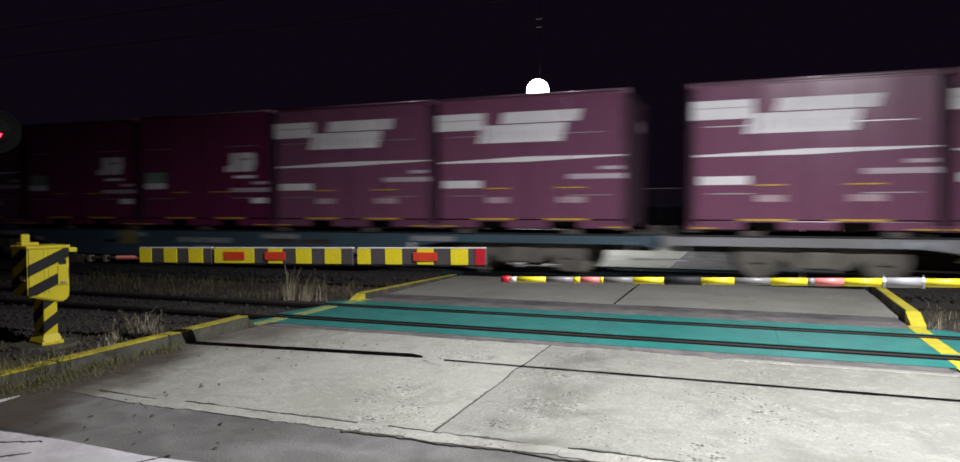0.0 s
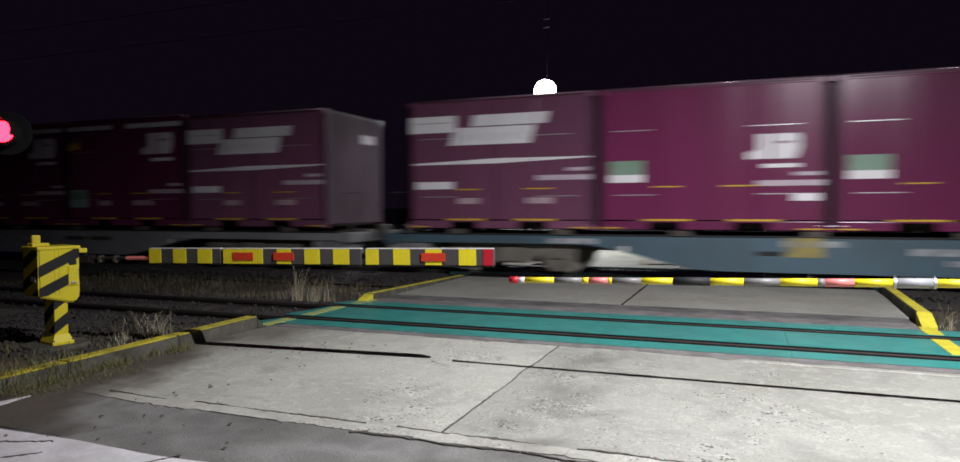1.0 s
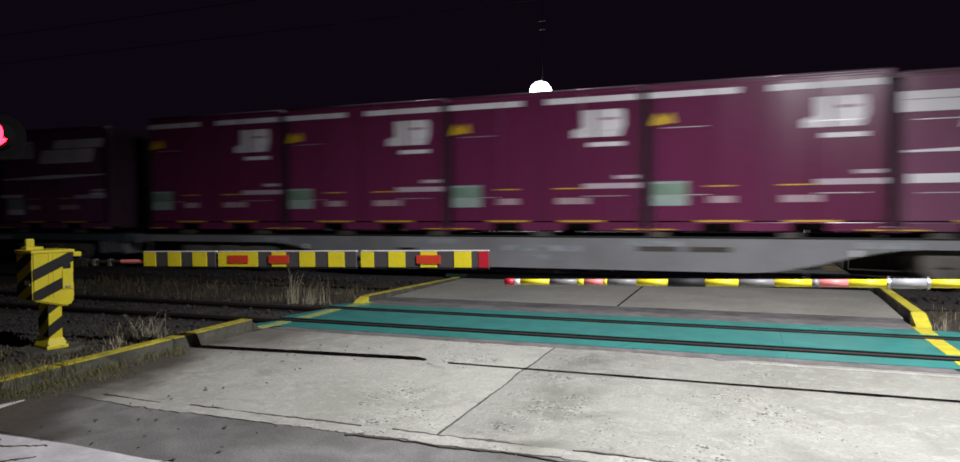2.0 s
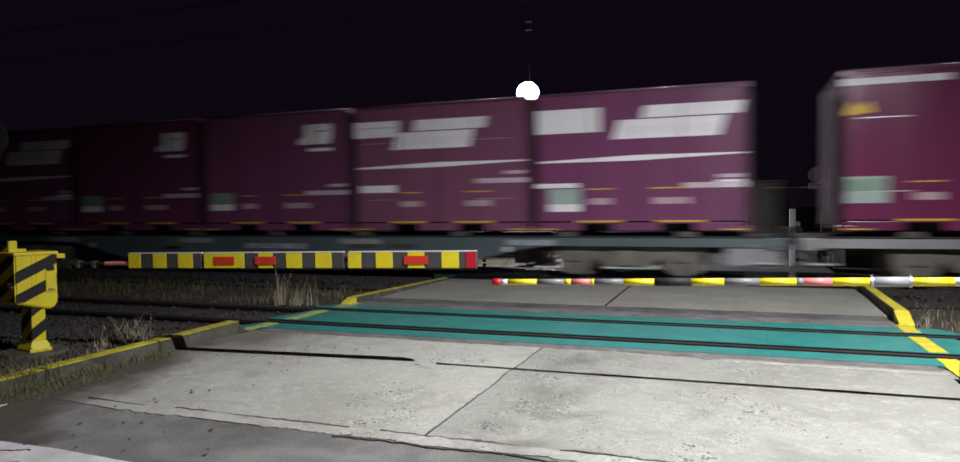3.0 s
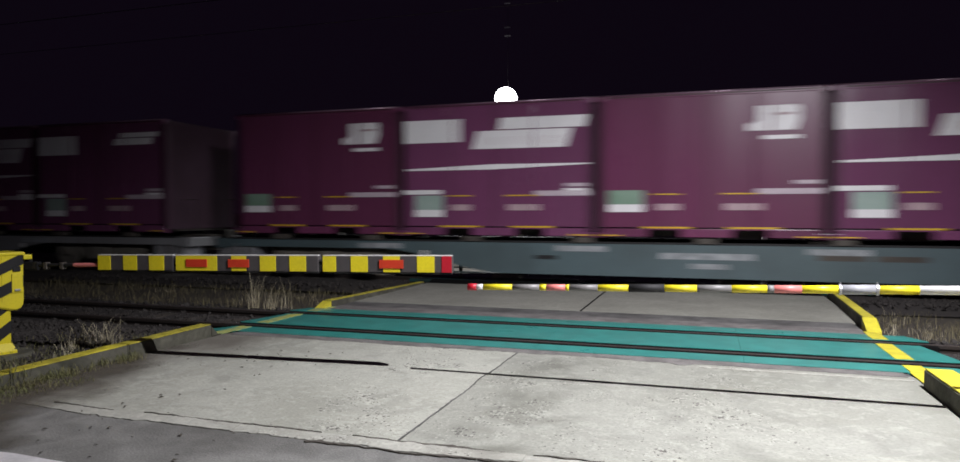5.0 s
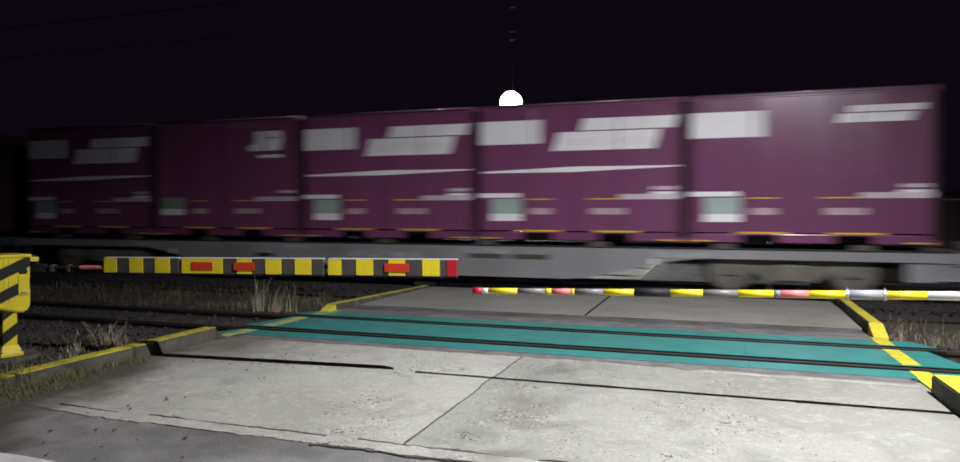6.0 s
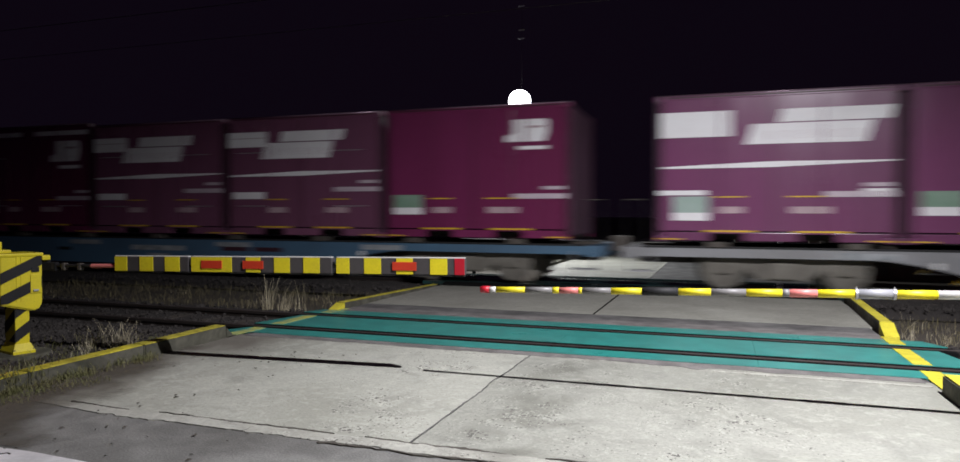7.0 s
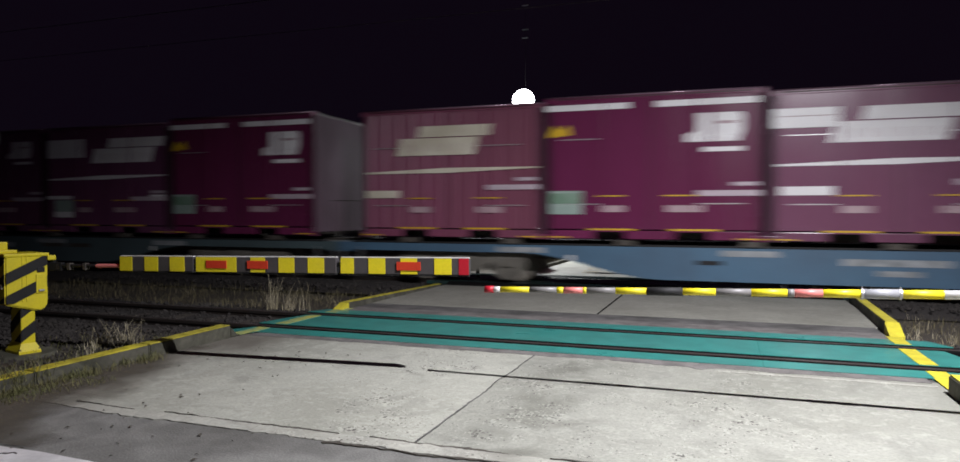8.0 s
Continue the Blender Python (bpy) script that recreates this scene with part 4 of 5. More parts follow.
    for k_, z in ((0, 0.66), (1, 0.66)):
        box(bm, 0.0 + 0.06 * k_, 0.04 + 0.06 * k_, -0.188, -0.184, z, z + 0.05)
    part("number_plate", bm, M_MARK, root, "two pale bars of a small number")
    return root


barrier_machine(pose(-6.20, -2.42, 0.07, 0, 0, -14)).scale = (0.95, 0.95, 0.90)


ARM_TURN = math.degrees(math.atan(0.085))
arm = thing("boom_gate", "lowered boom gate of yellow and dark grey striped boards", "boom gate", "barrier booms", pose(-1.879, -1.90, 0.012, 0, -0.68, ARM_TURN))
C_ = math.cos(radians(ARM_TURN))


def ax(x):
    return (x + 1.89) / C_


bm = rod(B(), (ax(-6.0), 0.02, 0.897), (ax(-2.1), 0.02, 0.935), 0.016, 10)
part("core_tube", bm, M_BLACK, arm)
part("red_sleeve", rod(B(), (ax(-5.49), 0.02, 0.900), (ax(-5.22), 0.02, 0.903), 0.019, 10), M_PALE_RED, arm, "faded red sleeve on the tube")
for x in (-5.92, -5.8, -5.62):
    part("clamp", box(B(), ax(x) - 0.02, ax(x) + 0.02, 0.0, 0.05, 0.86, 0.925, 0.006), M_UNDER, arm)
part("arm_bracket", box(B(), ax(-6.12), ax(-5.88), 0.0, 0.05, 0.85, 0.93, 0.01), M_SIGNAL, arm)

PLATES = [
    ([-5.208, -5.077, -4.942, -4.801, -4.675, -4.524, -4.434], "YGYGYG"),
    ([-4.402, -3.997, -3.584, -3.436, -3.307, -3.157, -3.048], "YGYGYG"),
    ([-3.003, -2.885, -2.752, -2.604, -2.502, -2.179, -2.034, -1.972, -1.891], "YGYGGYGR"),
]
REDS = [(-4.299, -4.091), (-3.886, -3.686), (-2.502, -2.294)]
INLAYS = [(-3.856, -3.716), (-2.469, -2.326)]
Z0, Z1 = 0.860, 0.992
for xs, colours in PLATES:
    a, b = ax(xs[0]), ax(xs[-1])
    board = part("board", box(B(), a, b, -0.006, 0.06, Z0, Z1, 0.004), M_BARRIER_GREY, arm)
    part("top_edge", box(B(), a, b, -0.004, 0.033, Z1, Z1 + 0.008, 0.002), M_BARRIER_WHITE, board, "pale edge strip")
    part("bottom_edge", box(B(), a, b, -0.002, 0.031, Z0 - 0.014, Z0, 0.002), M_BLACK, board)
    for i, c in enumerate(colours):
        if c in "YR":
            part("band", box(B(), ax(xs[i]), ax(xs[i + 1]), -0.010, -0.005, Z0 + 0.001, Z1 - 0.001), M_BARRIER_YELLOW if c == "Y" else M_TIP_RED, board, "yellow reflective band" if c == "Y" else "red end band")
for a, b in INLAYS:
    part("band", box(B(), ax(a), ax(b), -0.010, -0.005, Z0 + 0.001, Z1 - 0.001), M_BARRIER_YELLOW, arm, "yellow reflective band")
for a, b in REDS:
    zc = (Z0 + Z1) / 2
    part("red_reflector", box(B(), ax(a), ax(b), -0.016, -0.010, zc - 0.035, zc + 0.035, 0.002), M_BARRIER_RED, arm, "red reflector plate")

arm2 = thing("boom_gate", "lowered round boom gate pole banded yellow, white and dark grey", "boom gate", "barrier booms", pose(-1.76, -1.88, 0.0))


def pole_at(x):
    u = (x + 1.76) / 3.0
    return (x + 1.76, 0.0, 0.760 + 0.078 * u), 0.023 + 0.006 * u


TUBES = [(-1.759, "R"), (-1.687, "W"), (-1.631, "Y"), (-1.392, "G"), (-1.174, "Y"), (-1.122, "P"), (-0.972, "Y"), (-0.944, "G"), (-0.726, "Y"), (-0.497, "B"), (-0.242, "Y"), (-0.016, "G"), (0.219, "Y"), (0.453, "G"), (0.498, "P"), (0.675, "Y"), (0.912, "S"), (1.137, "Y"), (1.382, "W"), (2.5, "Y"), (2.9, "W"), (4.4, "")]
COL = {"R": M_TIP_RED, "W": M_BARRIER_WHITE, "Y": M_BARRIER_YELLOW, "G": M_POLE_GREY, "P": M_PALE_RED, "B": M_BLACK, "S": M_TANK}
WORD = {"R": "red end cap", "W": "white band", "Y": "yellow band", "G": "dark grey band", "P": "faded red band", "B": "black joint sleeve", "S": "pale joint sleeve"}
for (a, c), (b, _) in zip(TUBES, TUBES[1:]):
    (pa, ra), (pb, rb) = pole_at(a), pole_at(b)
    extra = 0.005 if c in "BSR" else 0.0
    bm = rod(B(), pa, pb, ra + extra, 16, rb + extra)
    part("pole_section", bm, COL[c], arm2, WORD[c], True)
    if c == "S":
        for p, r in ((pa, ra), (pb, rb)):
            part("clamp_ring", rod(B(), (p[0] - 0.008, 0, p[2]), (p[0] + 0.008, 0, p[2]), r + 0.009, 16), M_GALV, arm2)
            part("clamp_screw", rod(B(), (p[0], 0, p[2] + r), (p[0], 0, p[2] + r + 0.02), 0.005, 8), M_GALV, arm2)
# machine that carries the round pole, past the kerb
machine2 = thing("barrier_machine", "yellow and black barrier machine that carries the round pole", "barrier machine", m=pose(4.4, -2.1, 0))
part("body", box(B(), -0.27, 0.27, -0.27, 0.27, 0.47, 1.0, 0.03), M_BARRIER_YELLOW, machine2)
part("pillar", box(B(), -0.14, 0.14, -0.11, 0.11, -0.16, 0.48, 0.012), M_BLACK, machine2)


# ---------------------------------------------------------------- warning signal with two flashing lamps
def warning_signal(m):
    root = thing("crossing_signal", "crossing warning post with crossbuck and two red lamps", "crossing signal", m=m)
    part("post", rod(B(), (0, 0, -0.16), (0, 0, 4.2), 0.05, 16), M_BARRIER_YELLOW, root, "", True)
    for z in (0.3, 0.9, 1.5):
        part("band", rod(B(), (0, 0, z), (0, 0, z + 0.3), 0.053, 16), M_BLACK, root, "black band", True)
    for a in (45, -45):
        bm = box(B(), -0.6, 0.6, -0.012, 0.012, -0.07, 0.07, 0.006)
        bmesh.ops.transform(bm, matrix=Matrix.Translation((0, -0.08 + (0.026 if a > 0 else 0), 3.85)) @ Matrix.Rotation(radians(a), 4, "Y"), verts=bm.verts)
        part("crossbuck_board", bm, M_BARRIER_YELLOW, root)
    part("crossbar", box(B(), -0.36, 0.36, -0.03, 0.03, 2.03, 2.10, 0.008), M_SIGNAL, root)
    rotors = []
    for x in (-0.33, 0.33):
        part("backboard", rod(B(), (x, 0.10, 2.07), (x, 0.125, 2.07), 0.21, 28), M_SIGNAL, root)
        bm = B()
        for i in range(16):
            a0, a1 = radians(-20 + i * 13.75), radians(-20 + (i + 1) * 13.75)
            v = [bm.verts.new((x + r * math.cos(a), y, 2.07 + r * math.sin(a))) for a, r, y in ((a0, 0.125, 0.1), (a1, 0.125, 0.1), (a1, 0.13, -0.22), (a0, 0.13, -0.22))]
            bm.faces.new(v)
        bmesh.ops.remove_doubles(bm, verts=bm.verts[:], dist=0.0005)
        bmesh.ops.solidify(bm, geom=bm.faces[:], thickness=0.006)
        part("hood", bm, M_SIGNAL, root)
        # lower shell added to keep in the glow of a turned-away lens
        bm = B()
        for i in range(10):
            a0, a1 = radians(200 + i * 14), radians(200 + (i + 1) * 14)
            bm.faces.new([bm.verts.new((x + 0.127 * math.cos(a), y, 2.07 + 0.127 * math.sin(a))) for a, y in ((a0, 0.1), (a1, 0.1), (a1, -0.04), (a0, -0.04))])
        bmesh.ops.remove_doubles(bm, verts=bm.verts[:], dist=0.0005)
        bmesh.ops.solidify(bm, geom=bm.faces[:], thickness=0.006)
        part("lamp_can", bm, M_SIGNAL, root, "dark lower shell added to block the turned lens's glow")
        # a made-up turning insert does the flashing: glowing glass in front, dark casing behind
        rotor = part("lamp_insert", rod(B(), (0, 0.006, 0), (0, 0.05, 0), 0.118, 28), M_SIGNAL, root)
        rotor.matrix_basis = pose(x, -0.03, 2.07)
        part("lens", rod(B(), (0, -0.02, 0), (0, 0.004, 0), 0.07, 28, 0.098), M_RED_GLOW, rotor, "glowing red lens")
        rotors.append((rotor, x))
    return root, rotors


SIGNAL, ROTORS = warning_signal(pose(-6.82, -2.8, 0.0, 0, 0, 38))


# ---------------------------------------------------------------- crossing lamps
def street_lamp(x, y, height, over, label):
    root = thing("street_lamp", label, "street lamp", "crossing lamps", pose(x, y, 0))
    part("pole", rod(B(), (0, 0, -0.2), (0, 0, height - 0.3), 0.075, 16, 0.05), M_GALV, root, "", True)
    part("base_flange", rod(B(), (0, 0, 0.0), (0, 0, 0.05), 0.15, 16), M_GALV, root)
    part("collar", rod(B(), (0, 0, height - 1.05), (0, 0, height - 1.0), 0.16, 16), M_GALV, root)
    return root


far_lamp = street_lamp(FAR[0], FAR[1], FAR[2], 0, "lit white lamp, swollen to its glare, on a slim galvanised pole")
part("hanger_rod", rod(B(), (0.02, 0.16, 4.6), (0.02, 0.16, 8.1), 0.004, 6), M_SIGNAL, far_lamp, "thin dark rod above the lamp", True)
for z in (6.98, 7.24, 8.0):
    part("insulator", box(B(), -0.10, 0.10, 0.14, 0.18, z - 0.009, z + 0.009, 0.004), M_TANK, far_lamp, "small pale insulator")
# the globe takes the width of the glare, larger than the lamp itself
bm = B()
bmesh.ops.create_uvsphere(bm, u_segments=32, v_segments=20, radius=0.35, matrix=Matrix.Translation((0, 0, FAR[2])))
part("globe", bm, M_LAMP, far_lamp, "glowing white globe as wide as the lamp's glare", True)
near_lamp = street_lamp(4.2, -3.9, 6.6, 0, "tall galvanised lamp post with a flat lamp head")
part("outreach", rod(B(), (0, 0, 6.3), (-1.6, 0, 6.45), 0.03, 12), M_GALV, near_lamp, "", True)
part("lamp_head", box(B(), -1.85, -1.3, -0.14, 0.14, 6.29, 6.42, 0.03), M_GALV, near_lamp)
part("lamp_lens", box(B(), -1.80, -1.35, -0.11, 0.11, 6.275, 6.288, 0.004), M_LAMP, near_lamp, "glowing white lens")


# ---------------------------------------------------------------- things beyond the tracks
post = thing("marker_post", "white square marker post beyond the far track", "post", m=pose(1.33, 9.5, 0.0))
part("shaft", box(B(), -0.06, 0.06, -0.06, 0.06, -0.2, 1.28, 0.01), M_BARRIER_WHITE, post)
part("plate", box(B(), 0.07, 0.16, -0.02, 0.0, 0.9, 1.0, 0.004), M_GALV, post)
mirror = thing("signal_disc_post", "slim grey post with a round disc and a small plate", "sign post", m=pose(2.2, 10.5, 0))
part("post", rod(B(), (0, 0, -0.2), (0, 0, 2.2), 0.05, 12), M_GALV, mirror, "", True)
part("disc", rod(B(), (-0.3, -0.06, 2.06), (-0.3, -0.1, 2.06), 0.17, 28), M_MIRROR, mirror, "pale round disc")
part("disc_bracket", box(B(), -0.34, -0.27, -0.13, -0.1, 1.9, 2.22, 0.006), M_BARRIER_WHITE, mirror)
part("cross_arm", box(B(), -0.44, -0.05, -0.08, -0.05, 1.84, 1.88, 0.004), M_GALV, mirror)
part("small_plate", box(B(), -0.46, -0.28, -0.1, -0.08, 1.74, 1.86, 0.004), M_BARRIER_WHITE, mirror)
part("switch_box", box(B(), -0.2, 0.02, -0.15, -0.04, 0.2, 1.2, 0.01), M_BROWN_WALL, mirror, "brown box on the post")


def cabinet(x, y, w, d, h, label):
    root = thing("relay_cabinet", label, "cabinet", "trackside cabinets", pose(x, y, 0))
    part("body", box(B(), -w / 2, w / 2, -d / 2, d / 2, -0.1, h, 0.02), M_CABINET, root)
    part("roof", box(B(), -w / 2 - 0.05, w / 2 + 0.05, -d / 2 - 0.05, d / 2 + 0.05, h, h + 0.04, 0.01), M_CABINET, root)
    for s in (-1, 1):
        part("door", box(B(), s * w / 4 - w / 4 + 0.02, s * w / 4 + w / 4 - 0.02, -d / 2 - 0.012, -d / 2 - 0.002, 0.1, h - 0.08, 0.004), M_CABINET, root)
    return root


cabinet(0.9, 11.8, 0.95, 0.6, 1.95, "dark steel relay cabinet beyond the far track")
cabinet(-5.0, 10.9, 0.75, 0.6, 1.85, "olive steel relay cabinet beside the far road")
shed = thing("trackside_shed", "dark brown low shed beyond the far track", "shed", m=pose(4.6, 13.5, 0))
part("wall", box(B(), -2.1, 2.1, -1.2, 1.2, -0.2, 1.95, 0.01), M_BROWN_WALL, shed)
part("roof", prism(B(), [(-2.3, 1.95), (2.3, 1.95), (2.3, 2.02), (-2.3, 2.02)], -1.4, 1.4), M_ROOF, shed)
part("door", box(B(), -1.4, -0.6, -1.225, -1.203, -0.1, 1.75, 0.004), M_CABINET, shed)
buck = thing("crossing_signal", "crossing warning post with yellow and black crossbuck beyond the train", "crossing signal", m=pose(-6.2, 10.5, 0, 0, 0, 180))
part("post", rod(B(), (0, 0, -0.2), (0, 0, 3.5), 0.05, 12), M_BLACK, buck, "", True)
for a in (45, -45):
    bm = box(B(), -0.45, 0.45, -0.012, 0.012, -0.06, 0.06, 0.006)
    bmesh.ops.transform(bm, matrix=Matrix.Translation((0, 0.08 + (0.026 if a > 0 else 0), 3.3)) @ Matrix.Rotation(radians(a), 4, "Y"), verts=bm.verts)
    part("crossbuck_board", bm, M_BARRIER_YELLOW, buck)
part("lamp_bar", box(B(), -0.36, 0.36, -0.03, 0.03, 2.5, 2.56, 0.008), M_SIGNAL, buck)
for x in (-0.3, 0.3):
    part("lamp_back", rod(B(), (x, -0.05, 2.53), (x, 0.08, 2.53), 0.15, 20), M_SIGNAL, buck)

# overhead wire of the far track
wire = tagged(new("trim_wire"), "thin overhead contact wire above the far track", "wire", "", "structure")
part("contact_wire", rod(B(), (-160, Y_FAR, 5.47), (60, Y_FAR, 5.60), 0.006, 6), M_UNDER, wire)
part("messenger_wire", rod(B(), (-160, Y_FAR, 6.25), (60, Y_FAR, 6.38), 0.008, 6), M_UNDER, wire)


# ---------------------------------------------------------------- the freight train
SPEED = 14.531
LONG, WIDE, HIGH = 3.715, 2.45, 2.51
FLOOR = Z_FAR + 0.865                 # underside of the containers
SIDE = -WIDE / 2


def ribbed_side(y_out, depth, pitch, z0, z1):
    """A side wall of shallow upright ribs."""
    bm = B()
    xs, x = [], -LONG / 2 + 0.09
    k_ = 0
    end = LONG / 2 - 0.09
    while x < end - 1e-6:
        xs.append((x, 0 if k_ % 4 in (0, 1) else 1))
        x += pitch * (0.34 if k_ % 2 == 0 else 0.16)
        k_ += 1
    xs.append((end, 0))
    s = 1 if y_out < 0 else -1
    lo = [bm.verts.new((x, y_out + s * depth * d, z0)) for x, d in xs]
    hi = [bm.verts.new((x, y_out + s * depth * d, z1)) for x, d in xs]
    for i in range(len(xs) - 1):
        bm.faces.new((lo[i], lo[i + 1], hi[i + 1], hi[i]))
    bmesh.ops.recalc_face_normals(bm, faces=bm.faces)
    return bm


def mark(parent, u0, u1, d0, d1, mat, name="marking", label="", slant=0.0):
    """A painted or stuck-on plate on the near side: from the rear end u, down from the top d."""
    x0, x1, z0, z1 = u0 - LONG / 2, u1 - LONG / 2, HIGH - d1 * 1.03 - 0.025, HIGH - d0 * 1.03 - 0.025
    bm = prism(B(), [(x0 - slant, z0), (x1 - slant, z0), (x1, z1), (x0, z1)], SIDE - 0.004, SIDE + 0.004)
    return part(name, bm, mat, parent, label)


def shape(parent, pts, mat, name, label):
    bm = prism(B(), [(u - LONG / 2, HIGH - d * 1.03 - 0.01) for u, d in pts][::-1], SIDE - 0.004, SIDE + 0.004)
    return part(name, bm, mat, parent, label)


def ring_logo(c, u, d, s):
    """Two plain emblem blocks and a line under them."""
    shape(c, [(u + .2 * s, d), (u + .42 * s, d), (u + .42 * s, d + .5 * s), (u, d + .5 * s), (u, d + .37 * s), (u + .2 * s, d + .30 * s)], M_MARK, "emblem_block", "white emblem block")
    shape(c, [(u + .48 * s, d), (u + .95 * s, d), (u + 1.0 * s, d + .06 * s), (u + 1.0 * s, d + .30 * s), (u + .92 * s, d + .5 * s), (u + .48 * s, d + .5 * s)], M_MARK, "emblem_block", "white emblem block")
    mark(c, u + .54 * s, u + .88 * s, d + .13 * s, d + .18 * s, M_MARK_PINK, "emblem_slot", "thin dull slot in the emblem").location.y -= 0.003
    mark(c, u + .3 * s, u + 1.0 * s, d + .58 * s, d + .66 * s, M_MARK, "emblem_line", "white line under the emblem")


def word_logo(c, u, d, w, mat):
    """A broad slanting emblem of two rows, split by a thin dark line."""
    mark(c, u + .22 * w, u + w, d, d + 0.205, mat, "emblem_bar", "white slanting emblem bar", 0.06)
    mark(c, u, u + .86 * w, d + 0.225, d + 0.55, mat, "emblem_bar", "white slanting emblem bar", 0.10)
    for i in range(6):
        x = u + 0.12 * w + i * 0.125 * w
        mark(c, x, x + 0.012 * w, d + 0.34, d + 0.48, M_MARK_PINK, "emblem_slot", "thin gap in the emblem").location.y -= 0.003


STYLES = {
    # kind: body paint, marking paint, label
    "W": (M_BODY_FADED, M_MARK, "faded maroon rail freight container with white emblem and stripe"),
    "P": (M_BODY_PURPLE, M_MARK, "purple-maroon rail freight container with white panel, emblem and stripe"),
    "Q": (M_BODY_PURPLE, M_MARK, "purple-maroon rail freight container with white panel and small emblem"),
    "R": (M_BODY_RED, M_MARK, "plum-red rail freight container with white emblem and green sticker"),
    "N": (M_BODY_PURPLE, M_MARK, "plain purple-maroon rail freight container with small emblem"),
    "T": (M_BODY_DARK, M_MARK, "dark plum rail freight container with small emblem and sticker"),
    "U": (M_BODY_RED, M_MARK, "plum-red rail freight container with small emblem and sticker"),
    "S": (M_BODY_RED, M_MARK, "plum-red rail freight container with a white stripe along the top"),
    "X": (M_BODY_BROWN, M_MARK_CREAM, "weathered dusty maroon ribbed freight container with stained emblem"),
}


def container(kind):
    paint, white, label = STYLES[kind]
    c = thing("freight_container", label, "container", "containers on the train")
    hx, hy = LONG / 2, WIDE / 2
    depth = 0.036 if kind == "X" else 0.004
    for s in (-1, 1):
        part("side_wall", ribbed_side(s * (hy - 0.004), depth, 0.3 if kind == "X" else 0.9, 0.19, HIGH - 0.07), paint, c)
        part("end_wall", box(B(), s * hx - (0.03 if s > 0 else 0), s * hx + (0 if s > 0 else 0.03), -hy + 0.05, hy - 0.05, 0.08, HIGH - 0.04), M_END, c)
    part("floor_pan", box(B(), -hx + 0.04, hx - 0.04, -hy + 0.4, hy - 0.4, 0.03, 0.14), M_UNDER, c)
    part("roof", box(B(), -hx + 0.02, hx - 0.02, -hy + 0.02, hy - 0.02, HIGH - 0.05, HIGH - 0.012, 0.01), M_ROOF, c)
    for sx in (-1, 1):
        for sy in (-1, 1):
            y_ = sy * (hy - 0.075)
            part("corner_post", box(B(), sx * hx - 0.09 * (sx > 0), sx * hx + 0.09 * (sx < 0), y_ - 0.1 * (sy > 0), y_ + 0.1 * (sy < 0), 0.11, HIGH - 0.09, 0.008), paint, c)
            for z_ in (0.0, HIGH - 0.10):
                part("corner_casting", box(B(), sx * hx - 0.13 * (sx > 0), sx * hx + 0.13 * (sx < 0), sy * hy - 0.13 * (sy > 0), sy * hy + 0.13 * (sy < 0), z_, z_ + 0.10, 0.01), paint, c)
    for sy in (-1, 1):
        part("top_rail", box(B(), -hx + 0.13, hx - 0.13, sy * hy - 0.07 * (sy > 0), sy * hy + 0.07 * (sy < 0), HIGH - 0.085, HIGH - 0.004, 0.012), paint, c)
        part("roof_lip", rod(B(), (-hx + 0.02, sy * (hy - 0.012), HIGH - 0.008), (hx - 0.02, sy * (hy - 0.012), HIGH - 0.008), 0.017, 10), M_LIP, c, "", True)
        # raised dark strip stands in for the shaded gap below the lip
        part("lip_groove", box(B(), -hx + 0.13, hx - 0.13, sy * (hy + 0.001) - 0.004, sy * (hy + 0.001) + 0.004, HIGH - 0.052, HIGH - 0.030), M_ROOF, c, "dark strip drawn as the gap under the roof lip")
        # bottom rail in three lengths, with a fork pocket between
        y0, y1 = sy * hy - 0.08 * (sy > 0), sy * hy + 0.08 * (sy < 0)
        for a, b in ((-hx + 0.13, -0.98), (-0.42, 0.42), (0.98, hx - 0.13)):
            part("bottom_rail", box(B(), a, b, y0, y1, 0.02, 0.165, 0.01), paint, c)
        for a, b in ((-0.98, -0.42), (0.42, 0.98)):
            part("pocket_lintel", box(B(), a, b, y0, y1, 0.145, 0.175), paint, c)
    if kind in "WP":
        for sx in (-1, 1):
            part("end_plate", box(B(), sx * (hx + 0.002) - 0.002, sx * (hx + 0.002) + 0.002, 0.25 - 0.9 * (sx < 0), 0.85 - 0.9 * (sx < 0), HIGH - 0.62, HIGH - 0.42), M_PRINT, c, "small pale plate on the end wall")
    for u in (0.80, 2.20):
        mark(c, u, u + 0.80, (HIGH - 0.225) / 1.03, (HIGH - 0.195) / 1.03, M_MARK_YELLOW, "pocket_marking", "yellow fork pocket marking")
    for u0, u1 in ((0.02, 0.42), (3.30, 3.695)):
        mark(c, u0, u1, (HIGH - 0.078) / 1.03, (HIGH - 0.058) / 1.03, M_MARK_YELLOW, "foot_marking", "yellow strip along the foot")
    # upright door seams and locking bars on the side
    for u in (0.06, 1.86, 3.655):
        part("door_seam", box(B(), u - hx - 0.008, u - hx + 0.008, SIDE - 0.003, SIDE + 0.01, 0.18, HIGH - 0.09), M_ROOF, c)
